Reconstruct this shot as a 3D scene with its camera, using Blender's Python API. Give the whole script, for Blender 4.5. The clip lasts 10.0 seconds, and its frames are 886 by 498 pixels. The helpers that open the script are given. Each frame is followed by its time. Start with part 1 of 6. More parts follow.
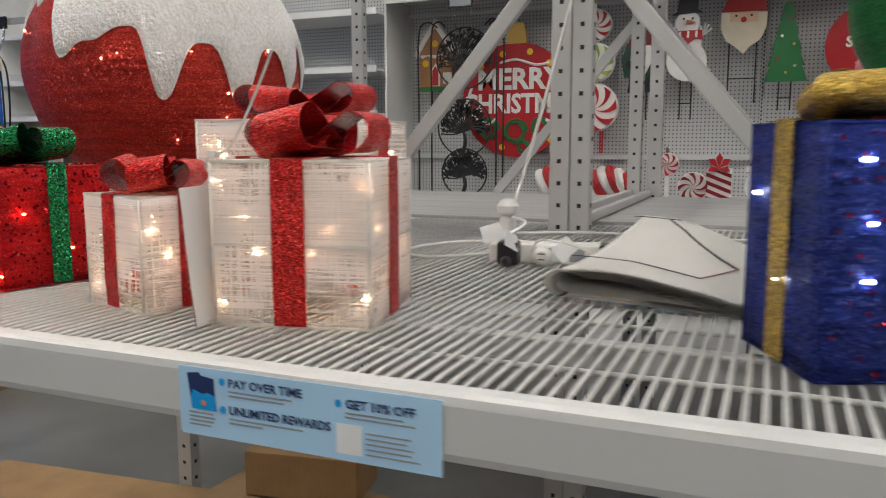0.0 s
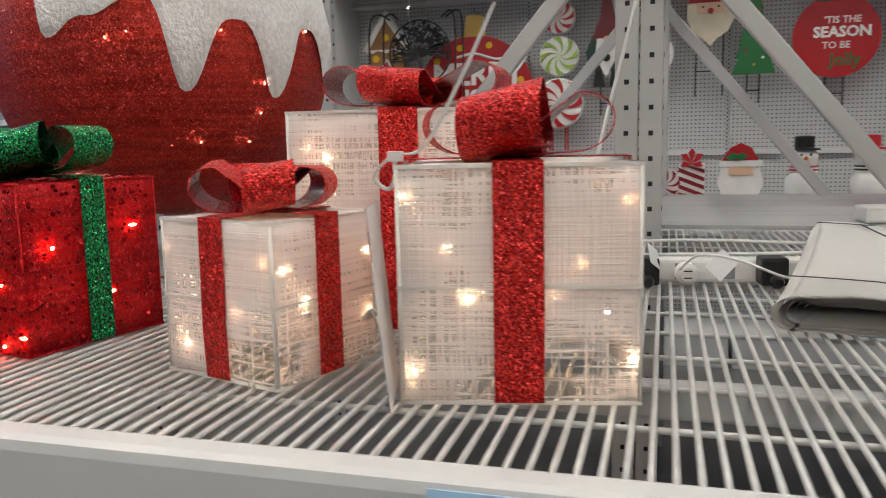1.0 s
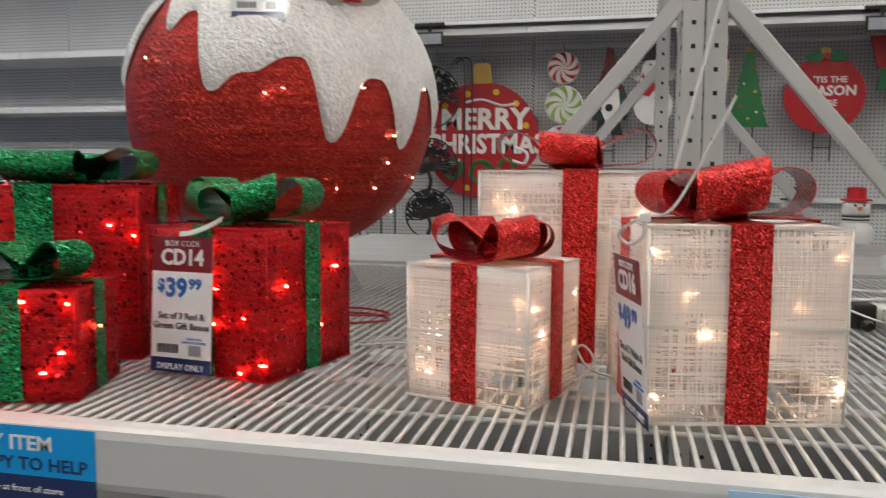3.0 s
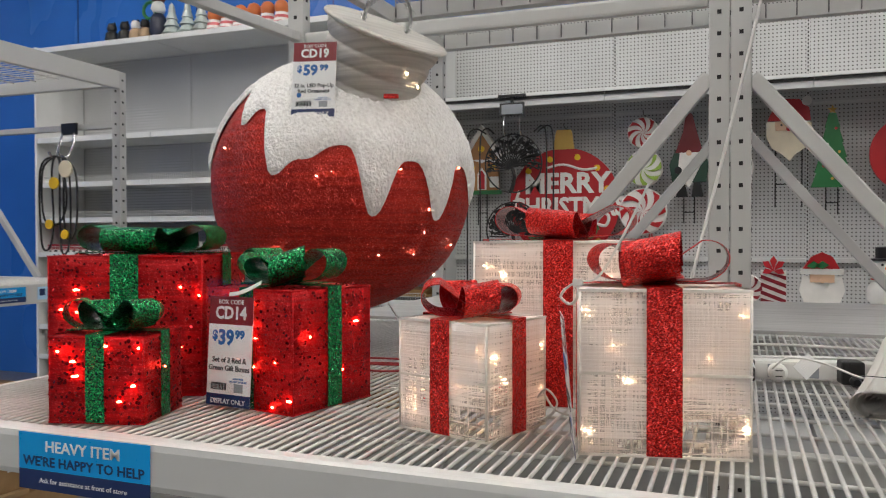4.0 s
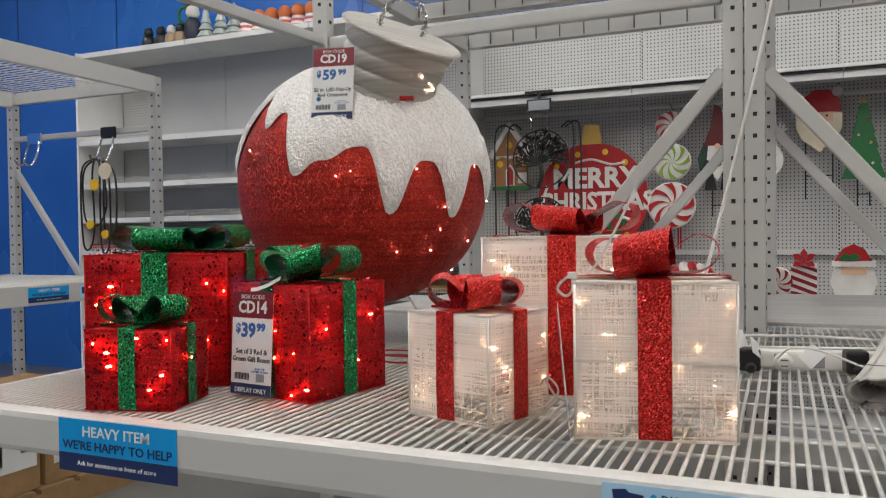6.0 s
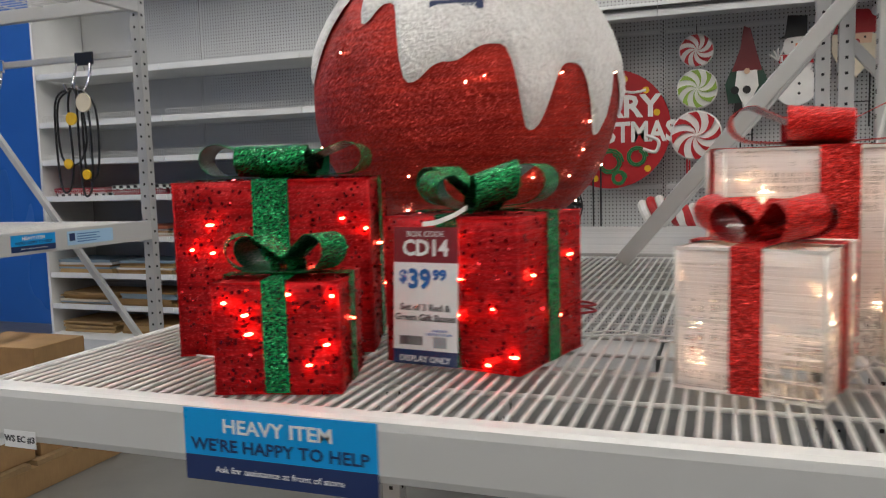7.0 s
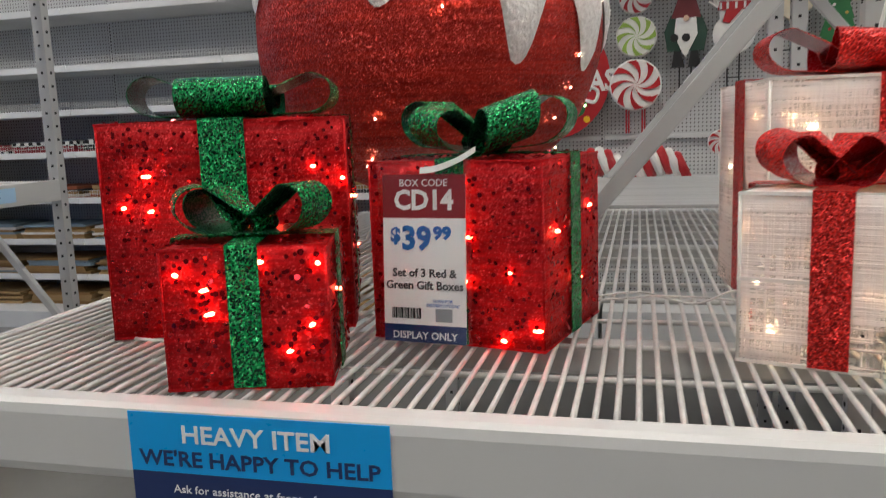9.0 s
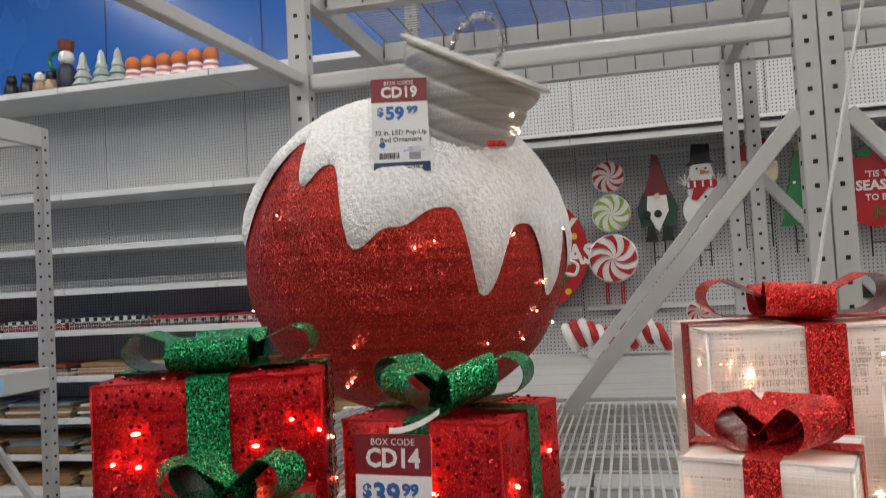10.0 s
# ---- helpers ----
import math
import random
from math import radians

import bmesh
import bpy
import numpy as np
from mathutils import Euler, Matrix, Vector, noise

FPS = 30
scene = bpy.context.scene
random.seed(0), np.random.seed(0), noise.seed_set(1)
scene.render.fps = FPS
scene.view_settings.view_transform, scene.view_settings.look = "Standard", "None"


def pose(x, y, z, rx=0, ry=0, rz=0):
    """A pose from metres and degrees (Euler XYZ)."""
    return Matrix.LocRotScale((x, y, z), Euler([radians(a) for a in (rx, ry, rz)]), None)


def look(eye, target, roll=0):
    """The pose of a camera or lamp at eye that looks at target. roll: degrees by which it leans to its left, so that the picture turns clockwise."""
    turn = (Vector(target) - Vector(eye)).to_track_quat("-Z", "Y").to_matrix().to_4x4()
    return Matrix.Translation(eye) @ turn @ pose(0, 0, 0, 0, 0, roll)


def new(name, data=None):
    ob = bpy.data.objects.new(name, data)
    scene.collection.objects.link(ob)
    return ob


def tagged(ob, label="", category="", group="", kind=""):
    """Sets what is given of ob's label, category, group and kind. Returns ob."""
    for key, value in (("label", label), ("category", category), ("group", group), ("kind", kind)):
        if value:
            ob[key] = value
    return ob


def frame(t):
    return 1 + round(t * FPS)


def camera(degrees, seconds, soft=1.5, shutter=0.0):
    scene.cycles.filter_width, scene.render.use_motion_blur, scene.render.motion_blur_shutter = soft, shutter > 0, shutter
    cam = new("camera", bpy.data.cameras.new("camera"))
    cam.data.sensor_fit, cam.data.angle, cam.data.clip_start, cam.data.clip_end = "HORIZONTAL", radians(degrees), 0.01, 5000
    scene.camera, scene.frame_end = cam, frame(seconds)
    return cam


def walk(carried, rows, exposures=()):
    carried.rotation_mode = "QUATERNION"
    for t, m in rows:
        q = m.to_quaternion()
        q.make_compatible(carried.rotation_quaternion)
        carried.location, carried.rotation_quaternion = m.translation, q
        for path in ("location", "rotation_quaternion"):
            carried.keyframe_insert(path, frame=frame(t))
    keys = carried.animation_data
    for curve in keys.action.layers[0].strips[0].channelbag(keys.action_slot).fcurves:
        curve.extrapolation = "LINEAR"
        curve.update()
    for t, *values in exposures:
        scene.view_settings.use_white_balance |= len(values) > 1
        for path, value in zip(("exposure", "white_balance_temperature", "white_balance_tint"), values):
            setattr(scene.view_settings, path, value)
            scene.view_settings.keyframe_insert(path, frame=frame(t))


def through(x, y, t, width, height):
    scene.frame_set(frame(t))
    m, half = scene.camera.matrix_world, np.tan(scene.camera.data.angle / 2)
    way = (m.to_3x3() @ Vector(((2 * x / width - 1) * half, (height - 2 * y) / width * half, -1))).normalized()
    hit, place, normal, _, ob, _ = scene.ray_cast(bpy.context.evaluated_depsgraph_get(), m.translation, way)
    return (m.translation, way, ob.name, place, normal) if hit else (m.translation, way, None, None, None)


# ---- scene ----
cam = camera(59.0, 10.0, soft=1.0, shutter=0.4)
PATH = [
    (0, (0.002, 0.079, 1.364), (-0.769, 1.904, 1.091), -0.1),
    (0.5, (-0.253, 0.183, 1.354), (-0.978, 2.026, 1.075), -0.9),
    (1, (-0.477, 0.257, 1.361), (-1.019, 2.163, 1.087), -1.2),
    (1.5, (-0.608, 0.218, 1.379), (-0.938, 2.17, 1.096), -1.0),
    (2, (-0.666, 0.18, 1.385), (-0.881, 2.148, 1.099), -0.5),
    (2.5, (-0.725, 0.117, 1.391), (-1.008, 2.081, 1.14), 0.1),
    (3, (-0.755, 0.037, 1.392), (-1.194, 1.98, 1.21), 0.3),
    (3.2, (-0.723, 0.01, 1.394), (-1.229, 1.94, 1.251), 0.3),
    (4.3, (-0.448, -0.176, 1.42), (-1.215, 1.671, 1.412), -0.6),
    (4.5, (-0.421, -0.192, 1.424), (-1.217, 1.642, 1.427), -1.0),
    (5, (-0.397, -0.199, 1.426), (-1.23, 1.619, 1.441), -1.3),
    (5.2, (-0.395, -0.198, 1.427), (-1.234, 1.618, 1.44), -1.3),
    (6.3, (-0.503, -0.149, 1.391), (-1.283, 1.691, 1.315), -1.0),
    (6.5, (-0.623, -0.091, 1.369), (-1.39, 1.754, 1.267), -1.6),
    (7, (-0.965, 0.017, 1.379), (-1.644, 1.889, 1.189), -1.6),
    (7.5, (-1.152, 0.141, 1.367), (-1.764, 2.026, 1.098), -1.9),
    (8, (-1.184, 0.212, 1.367), (-1.751, 2.103, 1.045), -2.2),
    (8.5, (-1.162, 0.216, 1.363), (-1.673, 2.118, 1.015), -2.1),
    (9, (-1.122, 0.178, 1.357), (-1.609, 2.093, 1.052), -2.1),
    (9.5, (-1.082, 0.138, 1.448), (-1.552, 2.08, 1.365), -2.5),
    (10, (-1.067, 0.106, 1.49), (-1.52, 2.052, 1.574), -3.1),
]
walk(cam, [(t, look(eye, target, roll)) for t, eye, target, roll in PATH])

# ---- world and light ----
world = bpy.data.worlds.new("store")
world.use_nodes = True
scene.world = world
world.node_tree.nodes["Background"].inputs["Color"].default_value = (0.75, 0.85, 1.0, 1)
world.node_tree.nodes["Background"].inputs["Strength"].default_value = 0.05
scene.view_settings.exposure = 0.0
CEILING_LIGHT = 43.0      # strength of the ceiling fixtures
WARM_BULB, RED_BULB = 105.0, 66.0

# ---- helpers of this scene ----


def thing(name, loc, turn=0.0, label="", category="", group="", kind=""):
    ob = new(name)
    ob.empty_display_size = 0.05
    ob.location, ob.rotation_euler = loc, (0, 0, radians(turn))
    return tagged(ob, label, category, group, kind)


def mesh_of(name, bm, material, smooth=False):
    me = bpy.data.meshes.new(name)
    bmesh.ops.recalc_face_normals(bm, faces=bm.faces)
    bm.to_mesh(me)
    bm.free()
    if material:
        me.materials.append(material)
    if smooth:
        me.shade_smooth()
    return me


def part(name, bm, material, parent=None, label="", smooth=False, kind=""):
    ob = new(name, mesh_of(name, bm, material, smooth))
    ob.parent = parent
    return tagged(ob, label, kind=kind)


def structure(name, bm, material, label, smooth=False):
    return tagged(part(name, bm, material, None, smooth=smooth), label, kind="structure")


def shared(name, me, parent, loc=(0, 0, 0), rot=(0, 0, 0), label=""):
    ob = new(name, me)
    ob.parent, ob.location, ob.rotation_euler = parent, loc, rot
    return tagged(ob, label)


def box(bm, x0, x1, y0, y1, z0, z1, bevel=0.0, m=None):
    r = bmesh.ops.create_cube(bm, size=1.0)
    vs = r["verts"]
    for v in vs:
        v.co = Vector(((x0 + x1) / 2 + v.co.x * (x1 - x0), (y0 + y1) / 2 + v.co.y * (y1 - y0), (z0 + z1) / 2 + v.co.z * (z1 - z0)))
    if m is not None:
        bmesh.ops.transform(bm, matrix=m, verts=vs)
    if bevel:
        es = list({e for v in vs for e in v.link_edges})
        bmesh.ops.bevel(bm, geom=es, offset=bevel, segments=2, affect="EDGES", profile=0.6)
    return bm


def tube(bm, pts, r, seg=8, closed=False):
    """A round bar along points; r a number or one for each point."""
    pts = [Vector(p) for p in pts]
    n = len(pts)
    rs = r if isinstance(r, (list, tuple)) else [r] * n
    rings = []
    prev = None
    for i, p in enumerate(pts):
        a = pts[(i - 1) % n] if (closed or i > 0) else p
        b = pts[(i + 1) % n] if (closed or i < n - 1) else p
        d = (b - a).normalized()
        if prev is None:
            side = d.cross(Vector((0, 0, 1)))
            if side.length < 0.05:
                side = d.cross(Vector((1, 0, 0)))
        else:
            side = prev - d * prev.dot(d)
        side.normalize()
        prev = side
        up = side.cross(d)
        rings.append([bm.verts.new(p + rs[i] * (math.cos(2 * math.pi * k / seg) * side + math.sin(2 * math.pi * k / seg) * up)) for k in range(seg)])
    for i in range(n if closed else n - 1):
        A, B = rings[i], rings[(i + 1) % n]
        for k in range(seg):
            bm.faces.new((A[k], A[(k + 1) % seg], B[(k + 1) % seg], B[k]))
    if not closed:
        bm.faces.new(rings[0]), bm.faces.new(rings[-1][::-1])
    return bm


def strip(bm, pts, across, width, thick=0.001, inner=0):
    """A flat band along points; across: its width's direction, one or one for each point; inner: the material slot of its inner face."""
    pts = [Vector(p) for p in pts]
    n = len(pts)
    rows = []
    for i, p in enumerate(pts):
        c = Vector(across[i] if isinstance(across[0], (list, tuple, Vector)) else across).normalized()
        d = (pts[min(i + 1, n - 1)] - pts[max(i - 1, 0)]).normalized()
        nrm = c.cross(d).normalized() * thick / 2
        h = c * (width if not isinstance(width, (list, tuple)) else width[i]) / 2
        rows.append([bm.verts.new(q) for q in (p - h - nrm, p + h - nrm, p + h + nrm, p - h + nrm)])
    for A, B in zip(rows, rows[1:]):
        for k in range(4):
            bm.faces.new((A[k], A[(k + 1) % 4], B[(k + 1) % 4], B[k])).material_index = inner if k == 0 else 0
    bm.faces.new(rows[0]), bm.faces.new(rows[-1][::-1])
    return bm


def lathe(bm, profile, seg=32, m=None, cap=True):
    rings = []
    for r, z in profile:
        ring = [bm.verts.new((r * math.cos(2 * math.pi * k / seg), r * math.sin(2 * math.pi * k / seg), z)) for k in range(seg)]
        rings.append(ring)
    for A, B in zip(rings, rings[1:]):
        for k in range(seg):
            bm.faces.new((A[k], A[(k + 1) % seg], B[(k + 1) % seg], B[k]))
    if cap:
        bm.faces.new(rings[0][::-1]), bm.faces.new(rings[-1])
    if m is not None:
        bmesh.ops.transform(bm, matrix=m, verts=[v for r in rings for v in r])
    return bm


def plate(bm, outline, y0, y1, m=None):
    """A flat board cut to an outline in x and z, between y0 and y1."""
    a = [bm.verts.new((x, y0, z)) for x, z in outline]
    b = [bm.verts.new((x, y1, z)) for x, z in outline]
    n = len(outline)
    bm.faces.new(a), bm.faces.new(b[::-1])
    for k in range(n):
        bm.faces.new((a[k], b[k], b[(k + 1) % n], a[(k + 1) % n]))
    if m is not None:
        bmesh.ops.transform(bm, matrix=m, verts=a + b)
    return bm


def disc(r, n=32, cx=0.0, cz=0.0, sz=1.0):
    return [(cx + r * math.cos(2 * math.pi * k / n), cz + sz * r * math.sin(2 * math.pi * k / n)) for k in range(n)]


def spline(pts, n=8, closed=False):
    """Points of a smooth line through pts."""
    pts = [Vector(p) for p in pts]
    out, N = [], len(pts)
    for i in range(N if closed else N - 1):
        if closed:
            p0, p1, p2, p3 = (pts[(i + k) % N] for k in (-1, 0, 1, 2))
        else:
            p0, p1, p2, p3 = pts[max(i - 1, 0)], pts[i], pts[i + 1], pts[min(i + 2, N - 1)]
        for k in range(n):
            t = k / n
            out.append(0.5 * ((2 * p1) + (p2 - p0) * t + (2 * p0 - 5 * p1 + 4 * p2 - p3) * t * t + (3 * p1 - p0 - 3 * p2 + p3) * t ** 3))
    if not closed:
        out.append(pts[-1])
    return out


def lettering(text, size, material, parent, loc, rot=(90, 0, 0), name="lettering", align="CENTER", squeeze=1.0, bold=0.0):
    cu = bpy.data.curves.new(name, "FONT")
    cu.body, cu.size, cu.align_x, cu.align_y = text, size, align, "CENTER"
    cu.extrude, cu.offset, cu.resolution_u = 0.0003, bold, 2
    tmp = bpy.data.objects.new(name, cu)
    scene.collection.objects.link(tmp)
    dg = bpy.context.evaluated_depsgraph_get()
    me = bpy.data.meshes.new_from_object(tmp.evaluated_get(dg))
    bpy.data.objects.remove(tmp)
    me.materials.clear()
    me.materials.append(material)
    ob = new(name, me)
    ob.parent, ob.location, ob.rotation_euler, ob.scale = parent, loc, [radians(a) for a in rot], (squeeze, 1, 1)
    return ob

# ---- materials ----


class Mat:
    """A node material with a Principled surface, and short ways to add to it."""

    def __init__(self, name, color=(0.5, 0.5, 0.5), rough=0.5, metal=0.0, **more):
        self.m = bpy.data.materials.new(name)
        self.m.use_nodes = True
        self.t = self.m.node_tree
        self.b = self.t.nodes["Principled BSDF"]
        self.out = self.t.nodes["Material Output"]
        self.b.inputs["Base Color"].default_value = (*color, 1)
        self.b.inputs["Roughness"].default_value = rough
        self.b.inputs["Metallic"].default_value = metal
        for k, v in more.items():
            self.b.inputs[k.replace("_", " ")].default_value = v
        self.c = None

    def n(self, kind, **values):
        node = self.t.nodes.new(kind)
        for k, v in values.items():
            if k in ("operation", "blend_type", "feature", "data_type", "noise_dimensions", "voronoi_dimensions", "bands_direction", "wave_type", "mode", "clamp"):
                if k == "operation":
                    node.operation = v
                elif k == "blend_type":
                    node.blend_type = v
                elif k == "feature":
                    node.feature = v
                elif k == "data_type":
                    node.data_type = v
                elif k == "bands_direction":
                    node.bands_direction = v
            else:
                key = k.replace("_", " ")
                socket = node.inputs[int(k[1:])] if k[0] == "i" and k[1:].isdigit() else node.inputs[key]
                if isinstance(v, bpy.types.NodeSocket):
                    self.t.links.new(v, socket)
                else:
                    socket.default_value = v
        return node

    def link(self, a, b):
        self.t.links.new(a, b)

    def coords(self, scale=(1, 1, 1), where="Object"):
        if self.c is None:
            self.c = self.t.nodes.new("ShaderNodeTexCoord")
        return self.n("ShaderNodeMapping", Vector=self.c.outputs[where], Scale=scale).outputs[0]

    def noise(self, scale, detail=3.0, stretch=(1, 1, 1), rough=0.55):
        return self.n("ShaderNodeTexNoise", Vector=self.coords(stretch), Scale=scale, Detail=detail, Roughness=rough)

    def math(self, op, a, b=0.0, c=0.0):
        return self.n("ShaderNodeMath", operation=op, i0=a, i1=b, i2=c).outputs[0]

    def ramp(self, value, *stops):
        node = self.n("ShaderNodeValToRGB", Fac=value)
        e = node.color_ramp.elements
        while len(e) < len(stops):
            e.new(0.5)
        for el, (pos, col) in zip(e, stops):
            el.position, el.color = pos, (*col, 1) if not isinstance(col, float) else (col, col, col, 1)
        return node.outputs[0]

    def mix(self, fac, a, b, blend="MIX"):
        node = self.t.nodes.new("ShaderNodeMixRGB")
        node.blend_type = blend
        for s, v in zip(node.inputs, (fac, a, b)):
            if isinstance(v, bpy.types.NodeSocket):
                self.link(v, s)
            elif isinstance(v, (tuple, list)):
                s.default_value = (*v, 1)[:4]
            else:
                s.default_value = v
        return node.outputs[0]

    def color(self, value):
        self.link(value, self.b.inputs["Base Color"])
        return self

    def rough(self, value):
        self.link(value, self.b.inputs["Roughness"])
        return self

    def bump(self, height, strength=0.3, distance=0.001):
        node = self.n("ShaderNodeBump", Height=height, Strength=strength, Distance=distance)
        self.link(node.outputs[0], self.b.inputs["Normal"])
        return self

    def glint(self, scale, amount):
        """Tiny facets that tilt the surface, cell by cell."""
        v = self.n("ShaderNodeTexVoronoi", Vector=self.coords(), Scale=scale)
        g = self.n("ShaderNodeNewGeometry")
        a = self.n("ShaderNodeVectorMath", operation="SUBTRACT", i0=v.outputs["Color"], i1=(0.5, 0.5, 0.5))
        s = self.n("ShaderNodeVectorMath", operation="SCALE", i0=a.outputs[0])
        s.inputs["Scale"].default_value = amount
        d = self.n("ShaderNodeVectorMath", operation="ADD", i0=g.outputs["Normal"], i1=s.outputs[0])
        u = self.n("ShaderNodeVectorMath", operation="NORMALIZE", i0=d.outputs[0])
        self.link(u.outputs[0], self.b.inputs["Normal"])
        return v


def painted(name, color, rough=0.42, spread=0.06, scale=6.0, worn=0.0, metal=0.0, grain=0.12):
    k = Mat(name, color, rough, metal)
    a = k.noise(scale, 4)
    b = k.noise(scale * 14, 3)
    lo, hi = tuple(c * (1 - spread) for c in color), tuple(min(1, c * (1 + spread)) for c in color)
    base = k.ramp(a.outputs[0], (0.3, lo), (0.7, hi))
    if worn:
        scr = k.noise(scale * 5, 6, (1, 1, 6))
        base = k.mix(k.ramp(scr.outputs[0], (0.68, 0.0), (0.74, worn)), base, tuple(c * 0.45 for c in color))
    k.color(base)
    k.rough(k.ramp(b.outputs[0], (0.3, rough - 0.65 * grain), (0.7, rough + 0.8 * grain)))
    k.bump(b.outputs[0], grain, 0.0006 if grain > 0.05 else 0.0001)
    return k.m


def glow(name, color, strength):
    k = Mat(name, color, 0.4)
    k.b.inputs["Emission Color"].default_value = (*color, 1)
    k.b.inputs["Emission Strength"].default_value = strength
    return k.m


def glitter(name, color, dark, cell=1100.0, tilt=1.0, metal=0.75, rough=0.28):
    k = Mat(name, color, rough, metal)
    v = k.glint(cell, tilt)
    w = k.n("ShaderNodeTexWhiteNoise", Vector=v.outputs["Position"]).outputs[0]
    # glints are painted in: dark and bright cells, the top few brighter still
    base = k.mix(k.ramp(w, (0.3, 0.0), (0.75, 1.0)), dark, color)
    k.color(k.mix(k.ramp(w, (0.86, 0.0), (0.9, 0.8)), base, tuple(min(1.0, c * 1.25 + 0.06) for c in color)))
    return k.m


RACK = painted("rack_grey_enamel", (0.5, 0.505, 0.5), 0.36, 0.04, 2, 0.0, 0.08, 0.02)
BEAM = painted("beam_grey_enamel", (0.57, 0.575, 0.57), 0.42, 0.03, 2, 0.0, 0.0, 0.02)
GONDOLA = painted("gondola_grey", (0.62, 0.63, 0.63), 0.5, 0.05, 3)
LIP = painted("shelf_lip_white", (0.74, 0.75, 0.75), 0.4, 0.04, 3)
HOLE = Mat("hole_dark", (0.015, 0.015, 0.016), 0.8).m
k = Mat("blue_wall_paint", (0.035, 0.16, 0.55), 0.24)
_a = k.noise(0.6, 3)
k.color(k.ramp(_a.outputs[0], (0.3, (0.03, 0.14, 0.5)), (0.7, (0.04, 0.18, 0.6))))
_b2 = k.noise(1.1, 3, (1, 1, 0.4))
k.rough(k.ramp(_b2.outputs[0], (0.35, 0.2), (0.65, 0.32)))
BLUE_WALL = k.m
WHITE_PAPER = painted("white_card", (0.78, 0.79, 0.8), 0.45, 0.02, 8)
NAVY = painted("navy_print", (0.012, 0.03, 0.12), 0.4, 0.03)
PRINT_BLUE = painted("blue_print", (0.0, 0.23, 0.66), 0.38, 0.03)
PALE_BLUE = painted("pale_blue_card", (0.42, 0.66, 0.88), 0.4, 0.02)
MAROON = painted("maroon_print", (0.22, 0.012, 0.022), 0.42, 0.04)
PRICE_BLUE = painted("price_blue_print", (0.02, 0.13, 0.42), 0.4, 0.03)
DARK_PRINT = painted("dark_grey_print", (0.06, 0.065, 0.075), 0.5, 0.03)
GREY_PRINT = painted("grey_print", (0.28, 0.3, 0.33), 0.5, 0.03)
BLACK_PRINT = painted("black_print", (0.02, 0.022, 0.03), 0.5, 0.03)
WHITE_PLASTIC = painted("white_plastic", (0.72, 0.72, 0.7), 0.35, 0.03, 10)
BLACK_PLASTIC = painted("black_plastic", (0.012, 0.012, 0.013), 0.35, 0.1, 20)
BLACK_IRON = painted("black_iron", (0.014, 0.014, 0.015), 0.5, 0.15, 30)
CHROME = Mat("chrome", (0.7, 0.7, 0.72), 0.12, 1.0).m

k = Mat("white_coated_wire", (0.74, 0.74, 0.72), 0.36, 0.0)
_n = k.noise(60, 3)
k.color(k.ramp(_n.outputs[0], (0.3, (0.53, 0.53, 0.515)), (0.7, (0.65, 0.65, 0.635))))
k.bump(_n.outputs[0], 0.1, 0.0005)
WIRE = k.m

# perforated board: fine round holes an inch apart
k = Mat("pegboard_grey", (0.4, 0.41, 0.41), 0.55)
_c = k.coords((39.37, 39.37, 39.37))
_f = k.n("ShaderNodeVectorMath", operation="FRACTION", i0=_c).outputs[0]
_o = k.n("ShaderNodeVectorMath", operation="SUBTRACT", i0=_f, i1=(0.5, 0.5, 0.5)).outputs[0]
_s = k.n("ShaderNodeSeparateXYZ", i0=_o)
_d = k.math("SQRT", k.math("ADD", k.math("MULTIPLY", _s.outputs[0], _s.outputs[0]), k.math("MULTIPLY", _s.outputs[2], _s.outputs[2])))
_hole = k.ramp(_d, (0.17, 1.0), (0.21, 0.0))
_big = k.noise(2.5, 4)
k.color(k.mix(_hole, k.ramp(_big.outputs[0], (0.3, (0.52, 0.53, 0.535)), (0.7, (0.6, 0.61, 0.615))), (0.06, 0.06, 0.06)))
PEG = k.m

# polished grey concrete
k = Mat("concrete_floor", (0.3, 0.3, 0.29), 0.3)
_a, _b2 = k.noise(1.3, 6), k.noise(22, 5)
k.color(k.mix(0.15, k.ramp(_a.outputs[0], (0.3, (0.1, 0.1, 0.098)), (0.7, (0.19, 0.187, 0.18))), k.ramp(_b2.outputs[0], (0.3, (0.12, 0.12, 0.12)), (0.7, (0.26, 0.255, 0.25)))))
k.rough(k.ramp(_b2.outputs[0], (0.3, 0.3), (0.7, 0.4)))
k.bump(_b2.outputs[0], 0.01, 0.001)
CONCRETE = k.m


def cardboard(name, color):
    k = Mat(name, color, 0.8)
    a, b = k.noise(9, 5), k.noise(120, 3, (1, 1, 0.1))
    base = k.ramp(a.outputs[0], (0.3, tuple(c * 0.82 for c in color)), (0.7, tuple(min(1, c * 1.12) for c in color)))
    k.color(k.mix(0.25, base, k.ramp(b.outputs[0], (0.3, tuple(c * 0.7 for c in color)), (0.7, color))))
    k.bump(b.outputs[0], 0.15, 0.001)
    return k.m


CARTON = cardboard("brown_cardboard", (0.36, 0.22, 0.1))
CARTON_PALE = cardboard("pale_cardboard", (0.35, 0.23, 0.115))


